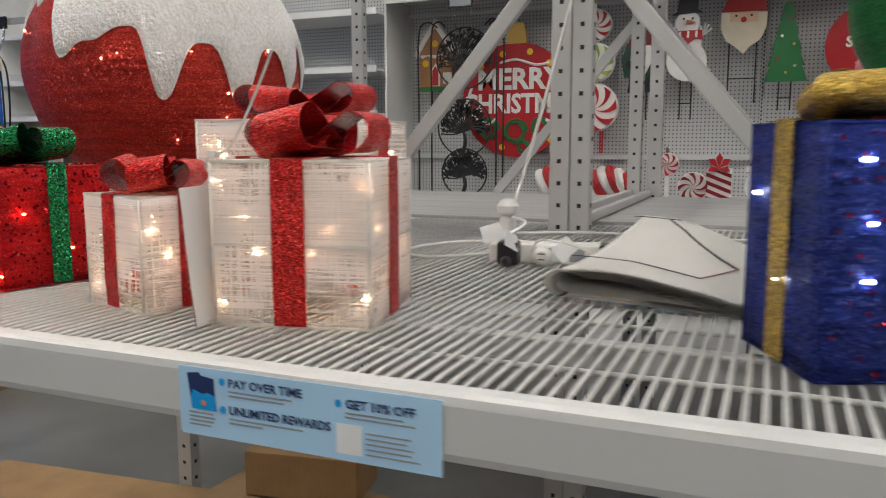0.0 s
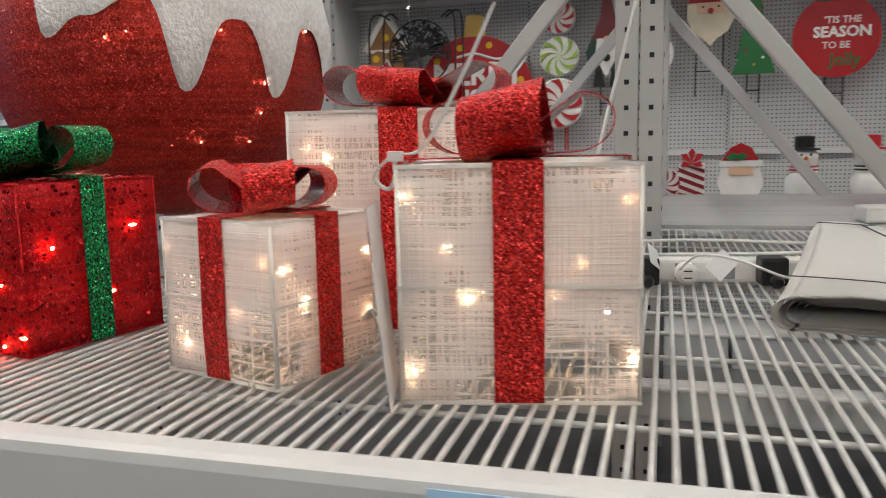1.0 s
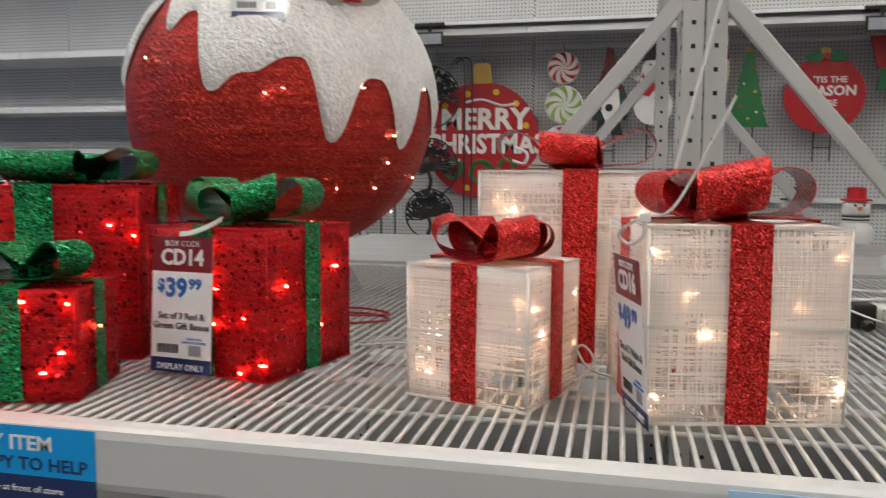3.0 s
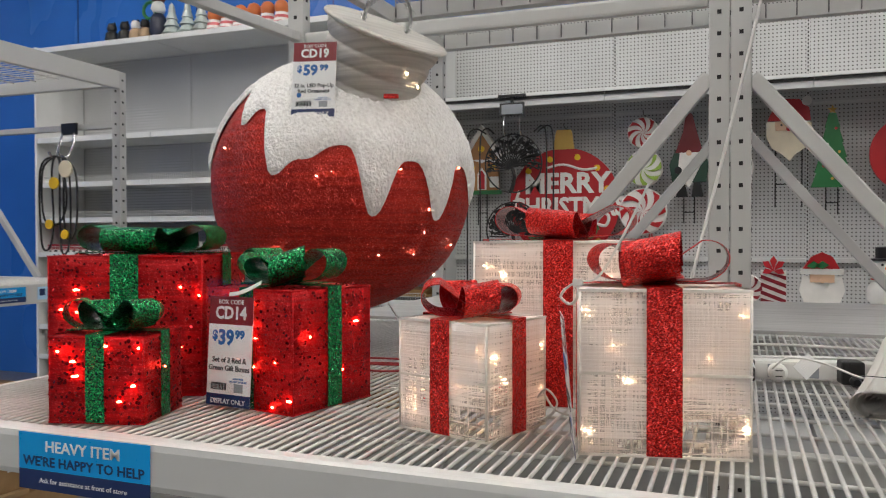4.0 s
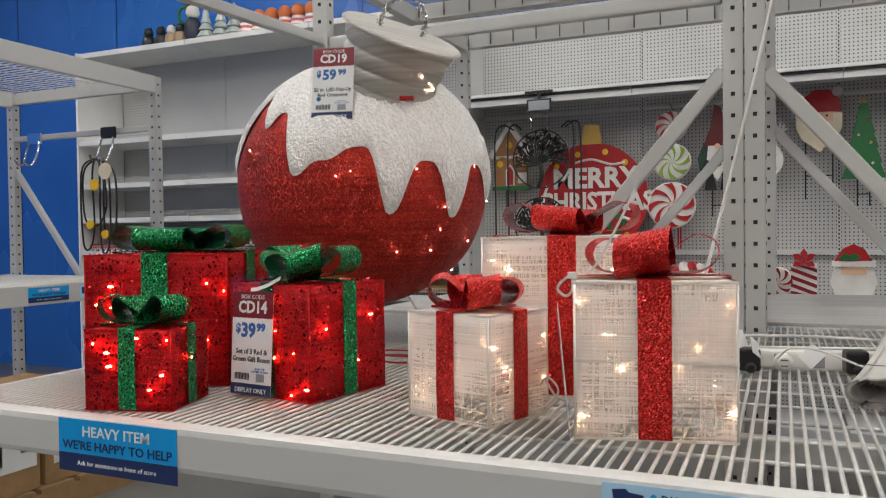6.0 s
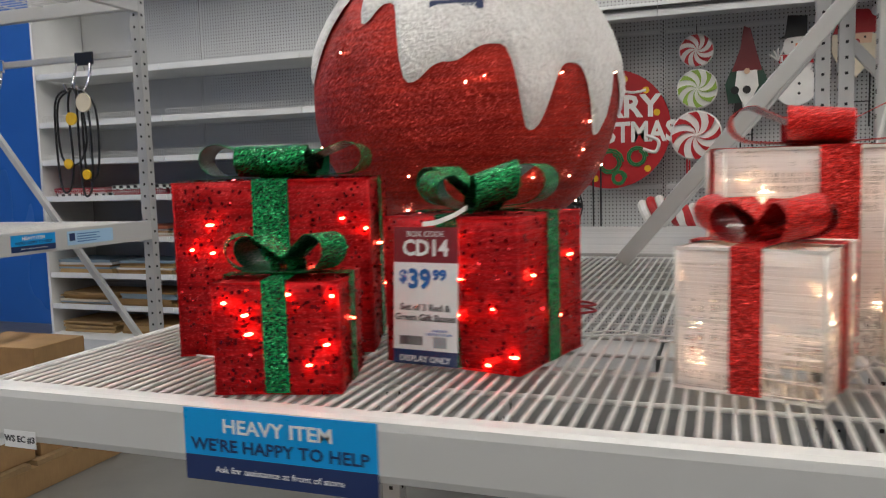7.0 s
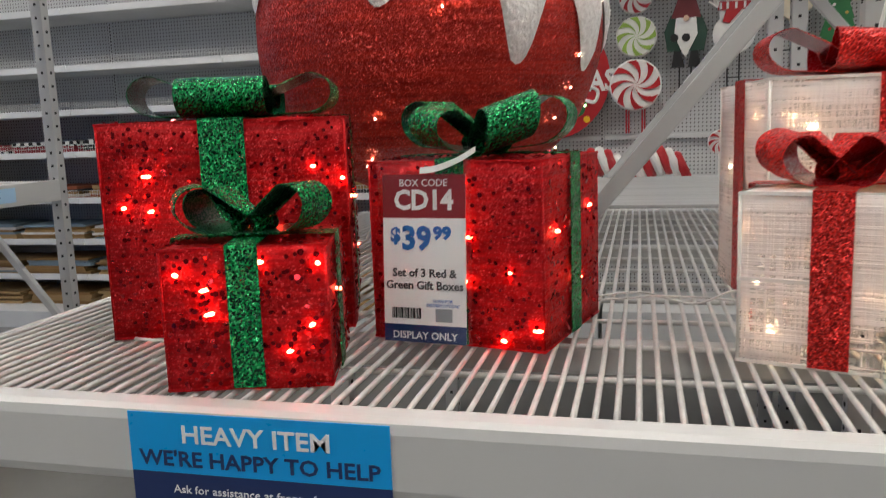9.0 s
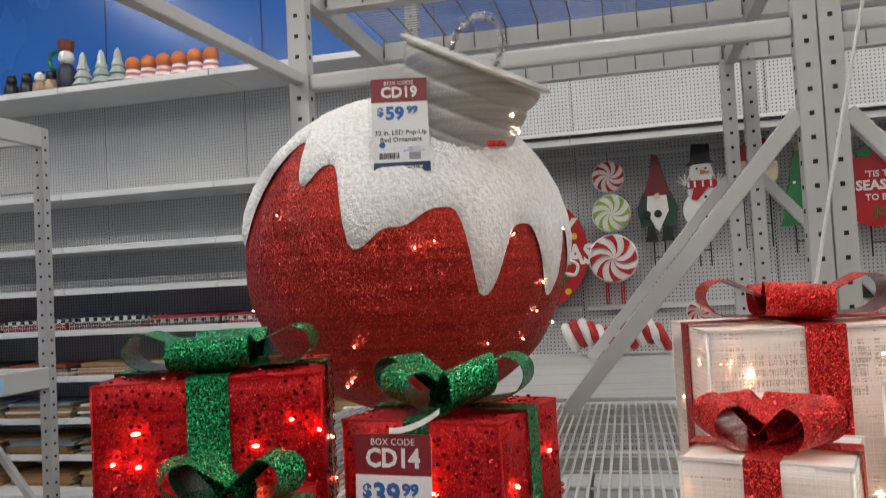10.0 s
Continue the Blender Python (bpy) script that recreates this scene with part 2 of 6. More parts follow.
def woven(name, thick):
    """White string wound across and down, with gaps between; thick: how closely it is wound."""
    k = Mat(name, (0.85, 0.83, 0.81), 0.75)
    across = k.n("ShaderNodeTexNoise", Vector=k.coords((5, 5, 330)), Scale=1.0, Detail=2.0, Distortion=0.4)
    down = k.n("ShaderNodeTexNoise", Vector=k.coords((310, 310, 4)), Scale=1.0, Detail=2.0, Distortion=0.4)
    patch = k.noise(11, 2)
    p = k.n("ShaderNodeMapRange", Value=patch.outputs[0], i1=0.32, i2=0.62, i3=0.30 - thick, i4=0.56 - thick).outputs[0]
    low = k.n("ShaderNodeSeparateXYZ", i0=k.coords()).outputs[2]
    p = k.math("ADD", p, k.n("ShaderNodeMapRange", Value=low, i1=0.02, i2=0.12, i3=0.11, i4=0.0).outputs[0])
    a = k.math("MULTIPLY", k.math("SUBTRACT", across.outputs[0], p), 14.0)
    b = k.math("MULTIPLY", k.math("SUBTRACT", down.outputs[0], k.math("ADD", p, 0.03)), 14.0)
    cover = k.n("ShaderNodeClamp", Value=k.math("MAXIMUM", a, b)).outputs[0]
    tone = k.ramp(across.outputs[0], (0.3, (0.82, 0.78, 0.76)), (0.6, (0.96, 0.94, 0.93)))
    k.color(tone)
    nrm = k.n("ShaderNodeBump", Height=k.math("ADD", across.outputs[0], down.outputs[0]), Strength=0.9, Distance=0.002).outputs[0]
    k.link(nrm, k.b.inputs["Normal"])
    tr = k.n("ShaderNodeBsdfTranslucent", Color=(0.97, 0.87, 0.82, 1))
    cloth = k.n("ShaderNodeMixShader", i0=0.38, i1=k.b.outputs[0], i2=tr.outputs[0])
    clear = k.n("ShaderNodeBsdfTransparent")
    last = k.n("ShaderNodeMixShader", i0=cover, i1=clear.outputs[0], i2=cloth.outputs[0])
    k.link(last.outputs[0], k.out.inputs[0])
    return k.m


STRING = woven("white_string_mesh", 0.1)
STRING_TOP = woven("white_string_close", 0.2)
STRING_EDGE = painted("white_wrapped_wire", (0.78, 0.75, 0.7), 0.7, 0.06, 60)
RED_RIBBON = glitter("red_glitter_ribbon", (0.88, 0.028, 0.02), (0.3, 0.004, 0.004), 620, 1.5, 0.6, 0.3)
GREEN_RIBBON = glitter("green_glitter_ribbon", (0.004, 0.4, 0.11), (0.0, 0.045, 0.014), 540, 1.5, 0.6, 0.26)
GOLD_RIBBON = glitter("gold_glitter_ribbon", (0.75, 0.5, 0.1), (0.3, 0.19, 0.03), 520, 1.5, 0.8, 0.28)


def cloth(name, color, dark, cell, tilt, streak=(6, 6, 160), through=0.32, metal=0.5):
    """A thin glittering fabric that light comes through."""
    k = Mat(name, color, 0.42, metal)
    v = k.glint(cell, tilt)
    s = k.n("ShaderNodeTexNoise", Vector=k.coords(streak), Scale=1.0, Detail=3.0)
    b = k.noise(9, 3)
    base = k.mix(k.ramp(s.outputs[0], (0.35, 0.0), (0.65, 1.0)), dark, color)
    base = k.mix(k.ramp(b.outputs[0], (0.35, 0.25), (0.7, 0.0)), base, dark)
    # sparkle put into the base colour of scattered cells
    spark = k.ramp(k.n("ShaderNodeTexWhiteNoise", Vector=v.outputs["Position"]).outputs[0], (0.88, 0.0), (0.91, 1.0))
    k.color(k.mix(k.math("MULTIPLY", spark, 0.8), base, tuple(min(1, c * 1.3 + 0.07) for c in color)))
    tr = k.n("ShaderNodeBsdfTranslucent", Color=(*color, 1))
    k.link(k.n("ShaderNodeMixShader", i0=through, i1=k.b.outputs[0], i2=tr.outputs[0]).outputs[0], k.out.inputs[0])
    return k.m


RED_CLOTH = cloth("red_sequin_cloth", (0.88, 0.008, 0.014), (0.4, 0.001, 0.005), 560, 1.2)
SEQUIN = Mat("red_sequin", (0.34, 0.005, 0.011), 0.16, 0.8).m
BLUE_CLOTH = cloth("blue_sequin_cloth", (0.03, 0.065, 0.42), (0.006, 0.012, 0.12), 400, 1.4, (14, 14, 120))
ORN_RED = cloth("red_glitter_fabric", (0.72, 0.04, 0.022), (0.36, 0.012, 0.007), 480, 1.5, (5, 5, 110), 0.2)
PINK = cloth("pink_string_fabric", (0.9, 0.42, 0.52), (0.7, 0.26, 0.37), 500, 0.6, (40, 40, 40), 0.35)
GREEN_CLOTH = cloth("green_glitter_fabric", (0.01, 0.25, 0.06), (0.004, 0.1, 0.02), 620, 0.8)

k = Mat("white_plush", (0.82, 0.81, 0.8), 0.9, Sheen_Weight=0.4)
_a, _b2 = k.noise(120, 4), k.noise(30, 3)
k.color(k.ramp(_a.outputs[0], (0.3, (0.74, 0.72, 0.71)), (0.65, (0.94, 0.93, 0.92))))
k.bump(k.math("ADD", _a.outputs[0], _b2.outputs[0]), 1.0, 0.006)
PLUSH = k.m

k = Mat("silver_mesh_fabric", (0.66, 0.65, 0.62), 0.38, 0.55)
_v = k.glint(900, 0.8)
_w = k.noise(1, 2, (4, 4, 130))
k.color(k.ramp(_w.outputs[0], (0.35, (0.5, 0.49, 0.47)), (0.65, (0.78, 0.77, 0.74))))
_t = k.n("ShaderNodeBsdfTranslucent", Color=(0.7, 0.66, 0.6, 1))
k.link(k.n("ShaderNodeMixShader", i0=0.35, i1=k.b.outputs[0], i2=_t.outputs[0]).outputs[0], k.out.inputs[0])
SILVER = k.m
TINSEL = glitter("silver_tinsel", (0.85, 0.85, 0.86), (0.4, 0.4, 0.4), 500, 1.2, 1.0, 0.2)

k = Mat("clear_sleeve", (1, 1, 1), 0.12, 0.0, IOR=1.45)
_g = k.n("ShaderNodeBsdfGlossy", Color=(1, 1, 1, 1), Roughness=0.1)
_t = k.n("ShaderNodeBsdfTransparent", Color=(0.995, 0.995, 0.995, 1))
k.link(k.n("ShaderNodeMixShader", i0=0.02, i1=_t.outputs[0], i2=_g.outputs[0]).outputs[0], k.out.inputs[0])
CLEAR = k.m
WARM_GLOW = glow("warm_bulb", (1.0, 0.7, 0.42), WARM_BULB)
RED_GLOW = glow("red_bulb", (1.0, 0.06, 0.03), RED_BULB)
COOL_GLOW = glow("cool_bulb", (0.75, 0.85, 1.0), WARM_BULB * 0.6)
FIXTURE = glow("fixture_glow", (1.0, 0.955, 0.885), CEILING_LIGHT)
CEILING = painted("ceiling_grey_white", (0.2, 0.2, 0.2), 0.7, 0.03, 1)

# ---- the hall ----
X0, X1, Y0, Y1, H = -9.0, 6.0, -6.0, 5.95, 5.2
bm = bmesh.new()
box(bm, X0 - 0.2, X1 + 0.2, Y0 - 0.2, Y1 + 0.2, -0.12, 0)
structure("floor", bm, CONCRETE, "polished grey concrete shop floor")
for nm, a in (("wall_north", (X0, X1, Y1, Y1 + 0.15)), ("wall_south", (X0, X1, Y0 - 0.15, Y0)), ("wall_west", (X0 - 0.15, X0, Y0 - 0.15, Y1 + 0.15)), ("wall_east", (X1, X1 + 0.15, Y0 - 0.15, Y1 + 0.15))):
    bm = bmesh.new()
    box(bm, *a, 0, H)
    structure(nm, bm, BLUE_WALL if nm in ("wall_north", "wall_west") else CEILING, "deep blue painted shop wall" if nm in ("wall_north", "wall_west") else "plain grey shop wall")
bm = bmesh.new()
for x in (-8.2, -6.75, -5.3, -3.85, -2.4, -0.95):
    box(bm, x - 0.006, x + 0.006, Y1 - 0.004, Y1 - 0.001, 0.05, H - 0.1)
structure("trim", bm, painted("blue_seam", (0.006, 0.03, 0.16), 0.4), "dark vertical joints between blue wall panels")
bm = bmesh.new()
box(bm, X0 - 0.15, X1 + 0.15, Y0 - 0.15, Y1 + 0.15, H, H + 0.1)
structure("ceiling", bm, CEILING, "plain grey shop ceiling")

# long ceiling fixtures in rows
bm = bmesh.new()
box(bm, -0.09, 0.09, -1.2, 1.2, 0.0, 0.05, 0.008)
fix_body = mesh_of("housing", bm, CEILING)
bm = bmesh.new()
box(bm, -0.075, 0.075, -1.17, 1.17, -0.012, 0.0)
fix_glow = mesh_of("diffuser", bm, FIXTURE)
for x in (-6.6, -3.9, -1.2, 1.5, 4.2):
    for y in (-3.6, -0.2, 3.2):
        f = thing("ceiling_light", (x, y, H - 0.07), 0, "long white linear ceiling light, switched on", "ceiling light", "rows of ceiling lights")
        shared("housing", fix_body, f)
        shared("diffuser", fix_glow, f)

# ---- display rack: front wire deck, tall posts behind it, solid rear deck ----
DECK, FRONT, BACK = 1.1, 0.80, 2.5
XL, XR = -1.96, 1.7
rack = thing("display_rack", (0, 0, 0), 0, "grey steel display rack with a wire deck and perforated posts", "rack")
bm = bmesh.new()
box(bm, XL - 0.03, XR, FRONT, FRONT + 0.045, DECK - 0.072, DECK + 0.004, 0.012)
part("front_beam", bm, BEAM, rack, "smooth light grey front beam")
bm = bmesh.new()
box(bm, XL - 0.03, XR, BACK, BACK + 0.045, DECK - 0.088, DECK + 0.002, 0.006)
part("rear_beam", bm, RACK, rack)
for x in (XL - 0.03, XR - 0.05):
    bm = bmesh.new()
    box(bm, x, x + 0.04, FRONT + 0.045, BACK, DECK - 0.07, DECK - 0.018, 0.004)
    part("deck_support", bm, RACK, rack)


def post(parent, x, y, z0, z1, w=0.062, d=0.05, pitch=0.0635):
    bm = bmesh.new()
    box(bm, x, x + w, y, y + d, z0, z1, 0.004)
    p = part("post", bm, RACK, parent)
    bm = bmesh.new()
    z = z0 + 0.03
    while z < z1 - 0.02:
        box(bm, x + w * 0.4, x + w * 0.6, y - 0.0012, y + 0.004, z, z + 0.012)
        box(bm, x + w - 0.003, x + w + 0.0012, y + d * 0.35, y + d * 0.62, z, z + 0.012)
        box(bm, x - 0.0012, x + 0.003, y + d * 0.35, y + d * 0.62, z, z + 0.012)
        z += pitch
    part("perforation", bm, HOLE, p, "dark square slots", kind="stuff")
    return p


def bar(parent, a, b, w, d, name="brace", mat=None):
    """A rectangular steel bar between two points, w in the plane of x and z, d along y."""
    a, b = Vector(a), Vector(b)
    L = (b - a).length
    bm = bmesh.new()
    box(bm, 0, L, -d / 2, d / 2, -w / 2, w / 2, 0.005)
    x = (b - a).normalized()
    y = Vector((0, 1, 0)) if abs(x.y) < 0.9 else Vector((1, 0, 0))
    z = x.cross(y).normalized()
    y = z.cross(x)
    bmesh.ops.transform(bm, matrix=Matrix.Translation(a) @ Matrix((x, y, z)).transposed().to_4x4(), verts=bm.verts)
    return part(name, bm, mat or RACK, parent)


TOP = 3.4
for y in (2.30, 3.69):
    for x, w in (((-0.602, 0.058), (-0.541, 0.057)) if y < 3 else ((-0.616, 0.058), (-0.528, 0.06))):
        post(rack, x, y, 0, TOP, w)
    post(rack, -2.03, y, 0, TOP)
    post(rack, 1.0, y, 0, TOP)
    # knee braces either side of the middle posts
    bar(rack, (-0.6, y + 0.02, 1.885), (-1.25, y + 0.02, DECK + 0.01), 0.045, 0.03)
    bar(rack, (-0.484, y + 0.02, 1.875), (0.152, y + 0.02, DECK + 0.01), 0.045, 0.03)
post(rack, -2.056, FRONT, 0, TOP)
bar(rack, (-1.995, FRONT + 0.05, 2.07), (-1.995, 2.30, 2.125), 0.034, 0.034, "side_rail")
# ties between the front and the rear posts
for x in (-0.6, -0.52):
    bar(rack, (x, 2.35, DECK + 0.03), (x, 3.69, DECK + 0.03), 0.03, 0.025, "tie")
# upper shelf: side beams, front tie, and channels under the wire decking
UP = 2.385
for x in (-1.985, -0.573, 1.03):
    bar(rack, (x, 2.352, UP + 0.02), (x, 3.688, UP + 0.02), 0.07, 0.045, "side_beam")
for xa, xb in ((-1.966, -0.604), (-0.482, 0.998)):
    bm = bmesh.new()
    box(bm, xa, xb, 2.305, 2.34, 2.088, 2.14, 0.01)
    part("shelf_tie", bm, RACK, rack)
for xa, xb in ((-1.96, -0.6), (-0.545, 1.0)):
    for y in (2.46, 3.08, 3.692):
        # channel with turned-in lips, one folded sheet
        bm = bmesh.new()
        sheet = [(y - 0.004, UP), (y + 0.05, UP), (y + 0.05, UP + 0.004), (y + 0.006, UP + 0.004), (y + 0.006, UP + 0.066), (y + 0.04, UP + 0.066), (y + 0.04, UP + 0.07), (y, UP + 0.07), (y, UP + 0.004), (y - 0.004, UP + 0.004)]
        ends = [[bm.verts.new((x, yy, zz)) for yy, zz in sheet] for x in (xa, xb)]
        bm.faces.new(ends[0]), bm.faces.new(ends[1][::-1])
        for j in range(len(sheet)):
            bm.faces.new((ends[0][j], ends[1][j], ends[1][(j + 1) % len(sheet)], ends[0][(j + 1) % len(sheet)]))
        part("deck_channel", bm, BEAM, rack)

# wire deck: the wires that run front to back, one by one
bm = bmesh.new()
pts = [(0, FRONT + 0.014, DECK - 0.006), (0, FRONT + 0.03, DECK), (0, FRONT + 0.06, DECK + 0.001), (0, BACK + 0.03, DECK + 0.001)]
tube(bm, pts, 0.0031, 6)
wire_me = mesh_of("deck_wire", bm, WIRE, True)
deck = thing("wire_deck", (0, 0, 0), 0, "pale coated wire decking with close parallel wires", "wire deck")
PITCH = 0.0188
n = int((XR - XL - 0.02) / PITCH)
for i in range(n):
    shared("deck_wire", wire_me, deck, (XL + 0.0107 + i * PITCH, 0, 0.0))
for i in range(14):
    bm = bmesh.new()
    y = FRONT + 0.049 + i * 0.124
    tube(bm, [(XL, y, DECK - 0.007), (XR, y, DECK - 0.007)], 0.0034, 6)
    part("cross_wire", bm, WIRE, deck, smooth=True)
for y in (1.12, 1.9):
    bm = bmesh.new()
    box(bm, XL + 0.012, XR - 0.055, y, y + 0.035, DECK - 0.05, DECK - 0.0115, 0.005)
    part("deck_bar", bm, RACK, rack, "steel bar under the wire deck")
bm = bmesh.new()
tube(bm, [(XL, FRONT + 0.03, DECK), (XL, BACK, DECK)], 0.005, 6)
part("edge_wire", bm, WIRE, deck, smooth=True)

# darker wire colour holds the shade on the underside of the upper decking
SHADED_WIRE = painted("shaded_wire", (0.16, 0.16, 0.165), 0.5, 0.1, 20)
# upper wire shelf seen from below
updeck = thing("upper_wire_shelf", (0, 0, 0), 0, "wire shelf decking high on the rack", "wire deck")
for xa, xb in ((-1.955, -0.605), (-0.54, 0.99)):
    bm = bmesh.new()
    for i in range(50):
        y = 2.38 + 1.34 * i / 49
        tube(bm, [(xa, y, UP + 0.09), (xb, y, UP + 0.09)], 0.0028, 5)
    m = round((xb - xa) / 0.125)
    for i in range(m + 1):
        x = xa + (xb - xa) * i / m
        # cross wires dip in front of each channel
        pts = [(x, 2.38, UP + 0.083)]
        for y in (2.46, 3.08, 3.692):
            pts += [(x, y - 0.016, UP + 0.083), (x, y - 0.007, UP + 0.07), (x, y - 0.007, UP + 0.008), (x, y - 0.012, UP + 0.02), (x, y - 0.012, UP + 0.083)]
        tube(bm, pts, 0.003, 5)
    tagged(part("wire_panel", bm, SHADED_WIRE, updeck, smooth=True), kind="stuff")

# rear deck, solid boards laid across
k = Mat("brushed_grey_board", (0.42, 0.42, 0.41), 0.45)
_s = k.noise(1, 4, (1.2, 60, 60))
k.color(k.ramp(_s.outputs[0], (0.3, (0.33, 0.33, 0.325)), (0.7, (0.5, 0.5, 0.49))))
k.bump(_s.outputs[0], 0.15, 0.001)
BOARD = k.m
rear = thing("rear_deck", (0, 0, 0), 0, "grey solid shelf deck behind the wire deck", "shelf deck")
for i in range(4):
    bm = bmesh.new()
    y = BACK + 0.055 + i * 0.302
    box(bm, XL, XR + 0.6, y, y + 0.299, DECK - 0.02, DECK + 0.012, 0.003)
    part("board", bm, BOARD, rear)

# ---- wall shelving ----
PEG_Y = 5.62
SEAMS = (-6.35, -5.1, -3.86, -2.62, -1.37, -0.1, 1.15, 2.4)
g = thing("wall_shelving", (0, 0, 0), 0, "grey metal wall shelving with perforated back panels", "shelving")
for a, b in zip(SEAMS, SEAMS[1:]):
    bm = bmesh.new()
    box(bm, a + 0.012, b - 0.012, PEG_Y, PEG_Y + 0.02, 0.15, 3.1)
    part("back_panel", bm, PEG, g)
for x in SEAMS:
    bm = bmesh.new()
    box(bm, x - 0.011, x + 0.011, PEG_Y + 0.004, PEG_Y + 0.06, 0.0, 3.1)
    p = part("slotted_upright", bm, GONDOLA, g)
    bm = bmesh.new()
    for i in range(110):
        z = 0.3 + i * 0.0254
        box(bm, x - 0.004, x + 0.004, PEG_Y + 0.001, PEG_Y + 0.006, z, z + 0.014)
    part("perforation", bm, HOLE, p, kind="stuff")
SHELF_Z = (3.085, 2.29, 1.895, 1.585, 1.285, 0.95, 0.645, 0.38)
for (a, b) in zip(SEAMS[:3], SEAMS[1:4]):
    for z in SHELF_Z:
        bm = bmesh.new()
        box(bm, a + 0.004, b - 0.004, 5.1, PEG_Y - 0.003, z - 0.035, z - 0.02)
        s = part("shelf", bm, GONDOLA, g)
        bm = bmesh.new()
        box(bm, a + 0.003, b - 0.003, 5.085, 5.099, z - 0.045, z, 0.003)
        part("shelf_lip", bm, LIP, s, "white price rail")
        if 1.0 < z < 2.0 or 0.9 < z < 1:
            bm = bmesh.new()
            for i in range(60):
                x = a + 0.02 + (b - a - 0.04) * i / 59
                tube(bm, [(x, 5.104, z - 0.02), (x, 5.104, z + 0.05)], 0.0013, 4)
            for zz in (z + 0.025, z + 0.05):
                tube(bm, [(a + 0.02, 5.104, zz), (b - 0.02, 5.104, zz)], 0.0018, 4)
            tagged(part("wire_fence", bm, WIRE, s), kind="stuff")
    bm = bmesh.new()
    box(bm, a + 0.002, b - 0.002, 4.92, PEG_Y - 0.003, 0.0, 0.13, 0.004)
    part("base", bm, GONDOLA, g)
bm = bmesh.new()
box(bm, -6.385, -6.36, 5.09, PEG_Y + 0.05, 0.0, 3.1, 0.003)
part("end_panel", bm, LIP, g)
bm = bmesh.new()
box(bm, -2.614, -2.594, 5.2, PEG_Y - 0.002, 0.0, 3.06, 0.003)
part("end_panel", bm, GONDOLA, g)
for (a, b) in zip(SEAMS[3:7], SEAMS[4:8]):
    left = a + 0.022 if a == SEAMS[3] else a + 0.001
    for z, yf in ((2.405, 5.14), (0.97, 5.05)):
        bm = bmesh.new()
        box(bm, left, b - 0.001, yf + 0.03, PEG_Y - 0.003, z - 0.03, z - 0.022)
        s = part("shelf", bm, GONDOLA, g)
        bm = bmesh.new()
        box(bm, left, b - 0.002, yf + 0.02, yf + 0.029, z - 0.085, z - 0.02, 0.002)
        part("shelf_front", bm, GONDOLA, s)
        bm = bmesh.new()
        box(bm, left, b - 0.002, yf, yf + 0.018, z - 0.022, z, 0.003)
        part("shelf_lip", bm, LIP, s, "white price rail")
        bm = bmesh.new()
        box(bm, left, b - 0.002, yf + 0.012, yf + 0.018, z - 0.042, z - 0.0225)
        part("rail_groove", bm, BLACK_PLASTIC, s, "dark groove under the price rail")
    bm = bmesh.new()
    box(bm, a + 0.022, b - 0.002, 5.0, PEG_Y - 0.003, 0.0, 0.2, 0.004)
    part("base", bm, GONDOLA, g)
    bm = bmesh.new()
    box(bm, a + 0.022, b - 0.01, 5.585, 5.617, 1.235, 1.265, 0.003)
    part("rail", bm, GONDOLA, g)
    bm = bmesh.new()
    box(bm, a + 0.022, b - 0.01, 5.50, 5.515, 2.27, 2.285, 0.003)
    part("hook_rail", bm, GONDOLA, g)

# ---- neighbouring rack, end on ----
lr = thing("side_rack", (0, 0, 0), 0, "grey steel rack with an empty upper wire shelf", "rack")
LX, LY, LW, LD = -3.93, 3.44, 1.22, 2.6
for x in (LX, LX - LW):
    for y in (LY, LY - LD):
        post(lr, x, y, 0, 2.37, 0.06, 0.05)
for z, h in ((2.37, 0.1), (1.175, 0.1)):
    for x in (LX + 0.028, LX - LW + 0.028):
        bm = bmesh.new()
        box(bm, x, x + 0.034, LY - LD + 0.05, LY, z - h, z + 0.002, 0.006)
        part("beam", bm, BEAM, lr)
    for y in (LY - 0.002, LY - LD + 0.052):
        bm = bmesh.new()
        box(bm, LX - LW + 0.06, LX, y, y + 0.036, z - h + 0.02, z - 0.004, 0.005)
        part("beam", bm, BEAM, lr)
    bm = bmesh.new()
    n = 56
    for i in range(n):
        y = LY - LD + 0.1 + (LD - 0.14) * i / (n - 1)
        tube(bm, [(LX - LW + 0.06, y, z - 0.006), (LX + 0.03, y, z - 0.006)], 0.003, 5)
    for i in range(7):
        x = LX - LW + 0.1 + i * 0.18
        tube(bm, [(x, LY - LD + 0.06, z - 0.012), (x, LY, z - 0.012)], 0.0035, 5)
    tagged(part("wire_panel", bm, WIRE, lr, smooth=True), kind="stuff")
bar(lr, (LX - LW + 0.06, LY + 0.02, 2.065), (LX, LY + 0.02, 2.065), 0.035, 0.03, "hang_bar")
bar(lr, (LX + 0.0, LY + 0.025, 0.42), (LX - LW + 0.03, LY + 0.025, 1.88), 0.035, 0.03)

# ---- gift boxes ----
bm = bmesh.new()
lathe(bm, [(0.0006, 0.006), (0.0022, 0.004), (0.0028, 0.0), (0.0024, -0.005), (0.0012, -0.008)], 8)
bulb_warm = mesh_of("light_bulb", bm, WARM_GLOW, True)
bulb_red = bulb_warm.copy()
bulb_red.materials.clear()
bulb_red.materials.append(RED_GLOW)
bulb_cool = bulb_warm.copy()
bulb_cool.materials.clear()
bulb_cool.materials.append(COOL_GLOW)


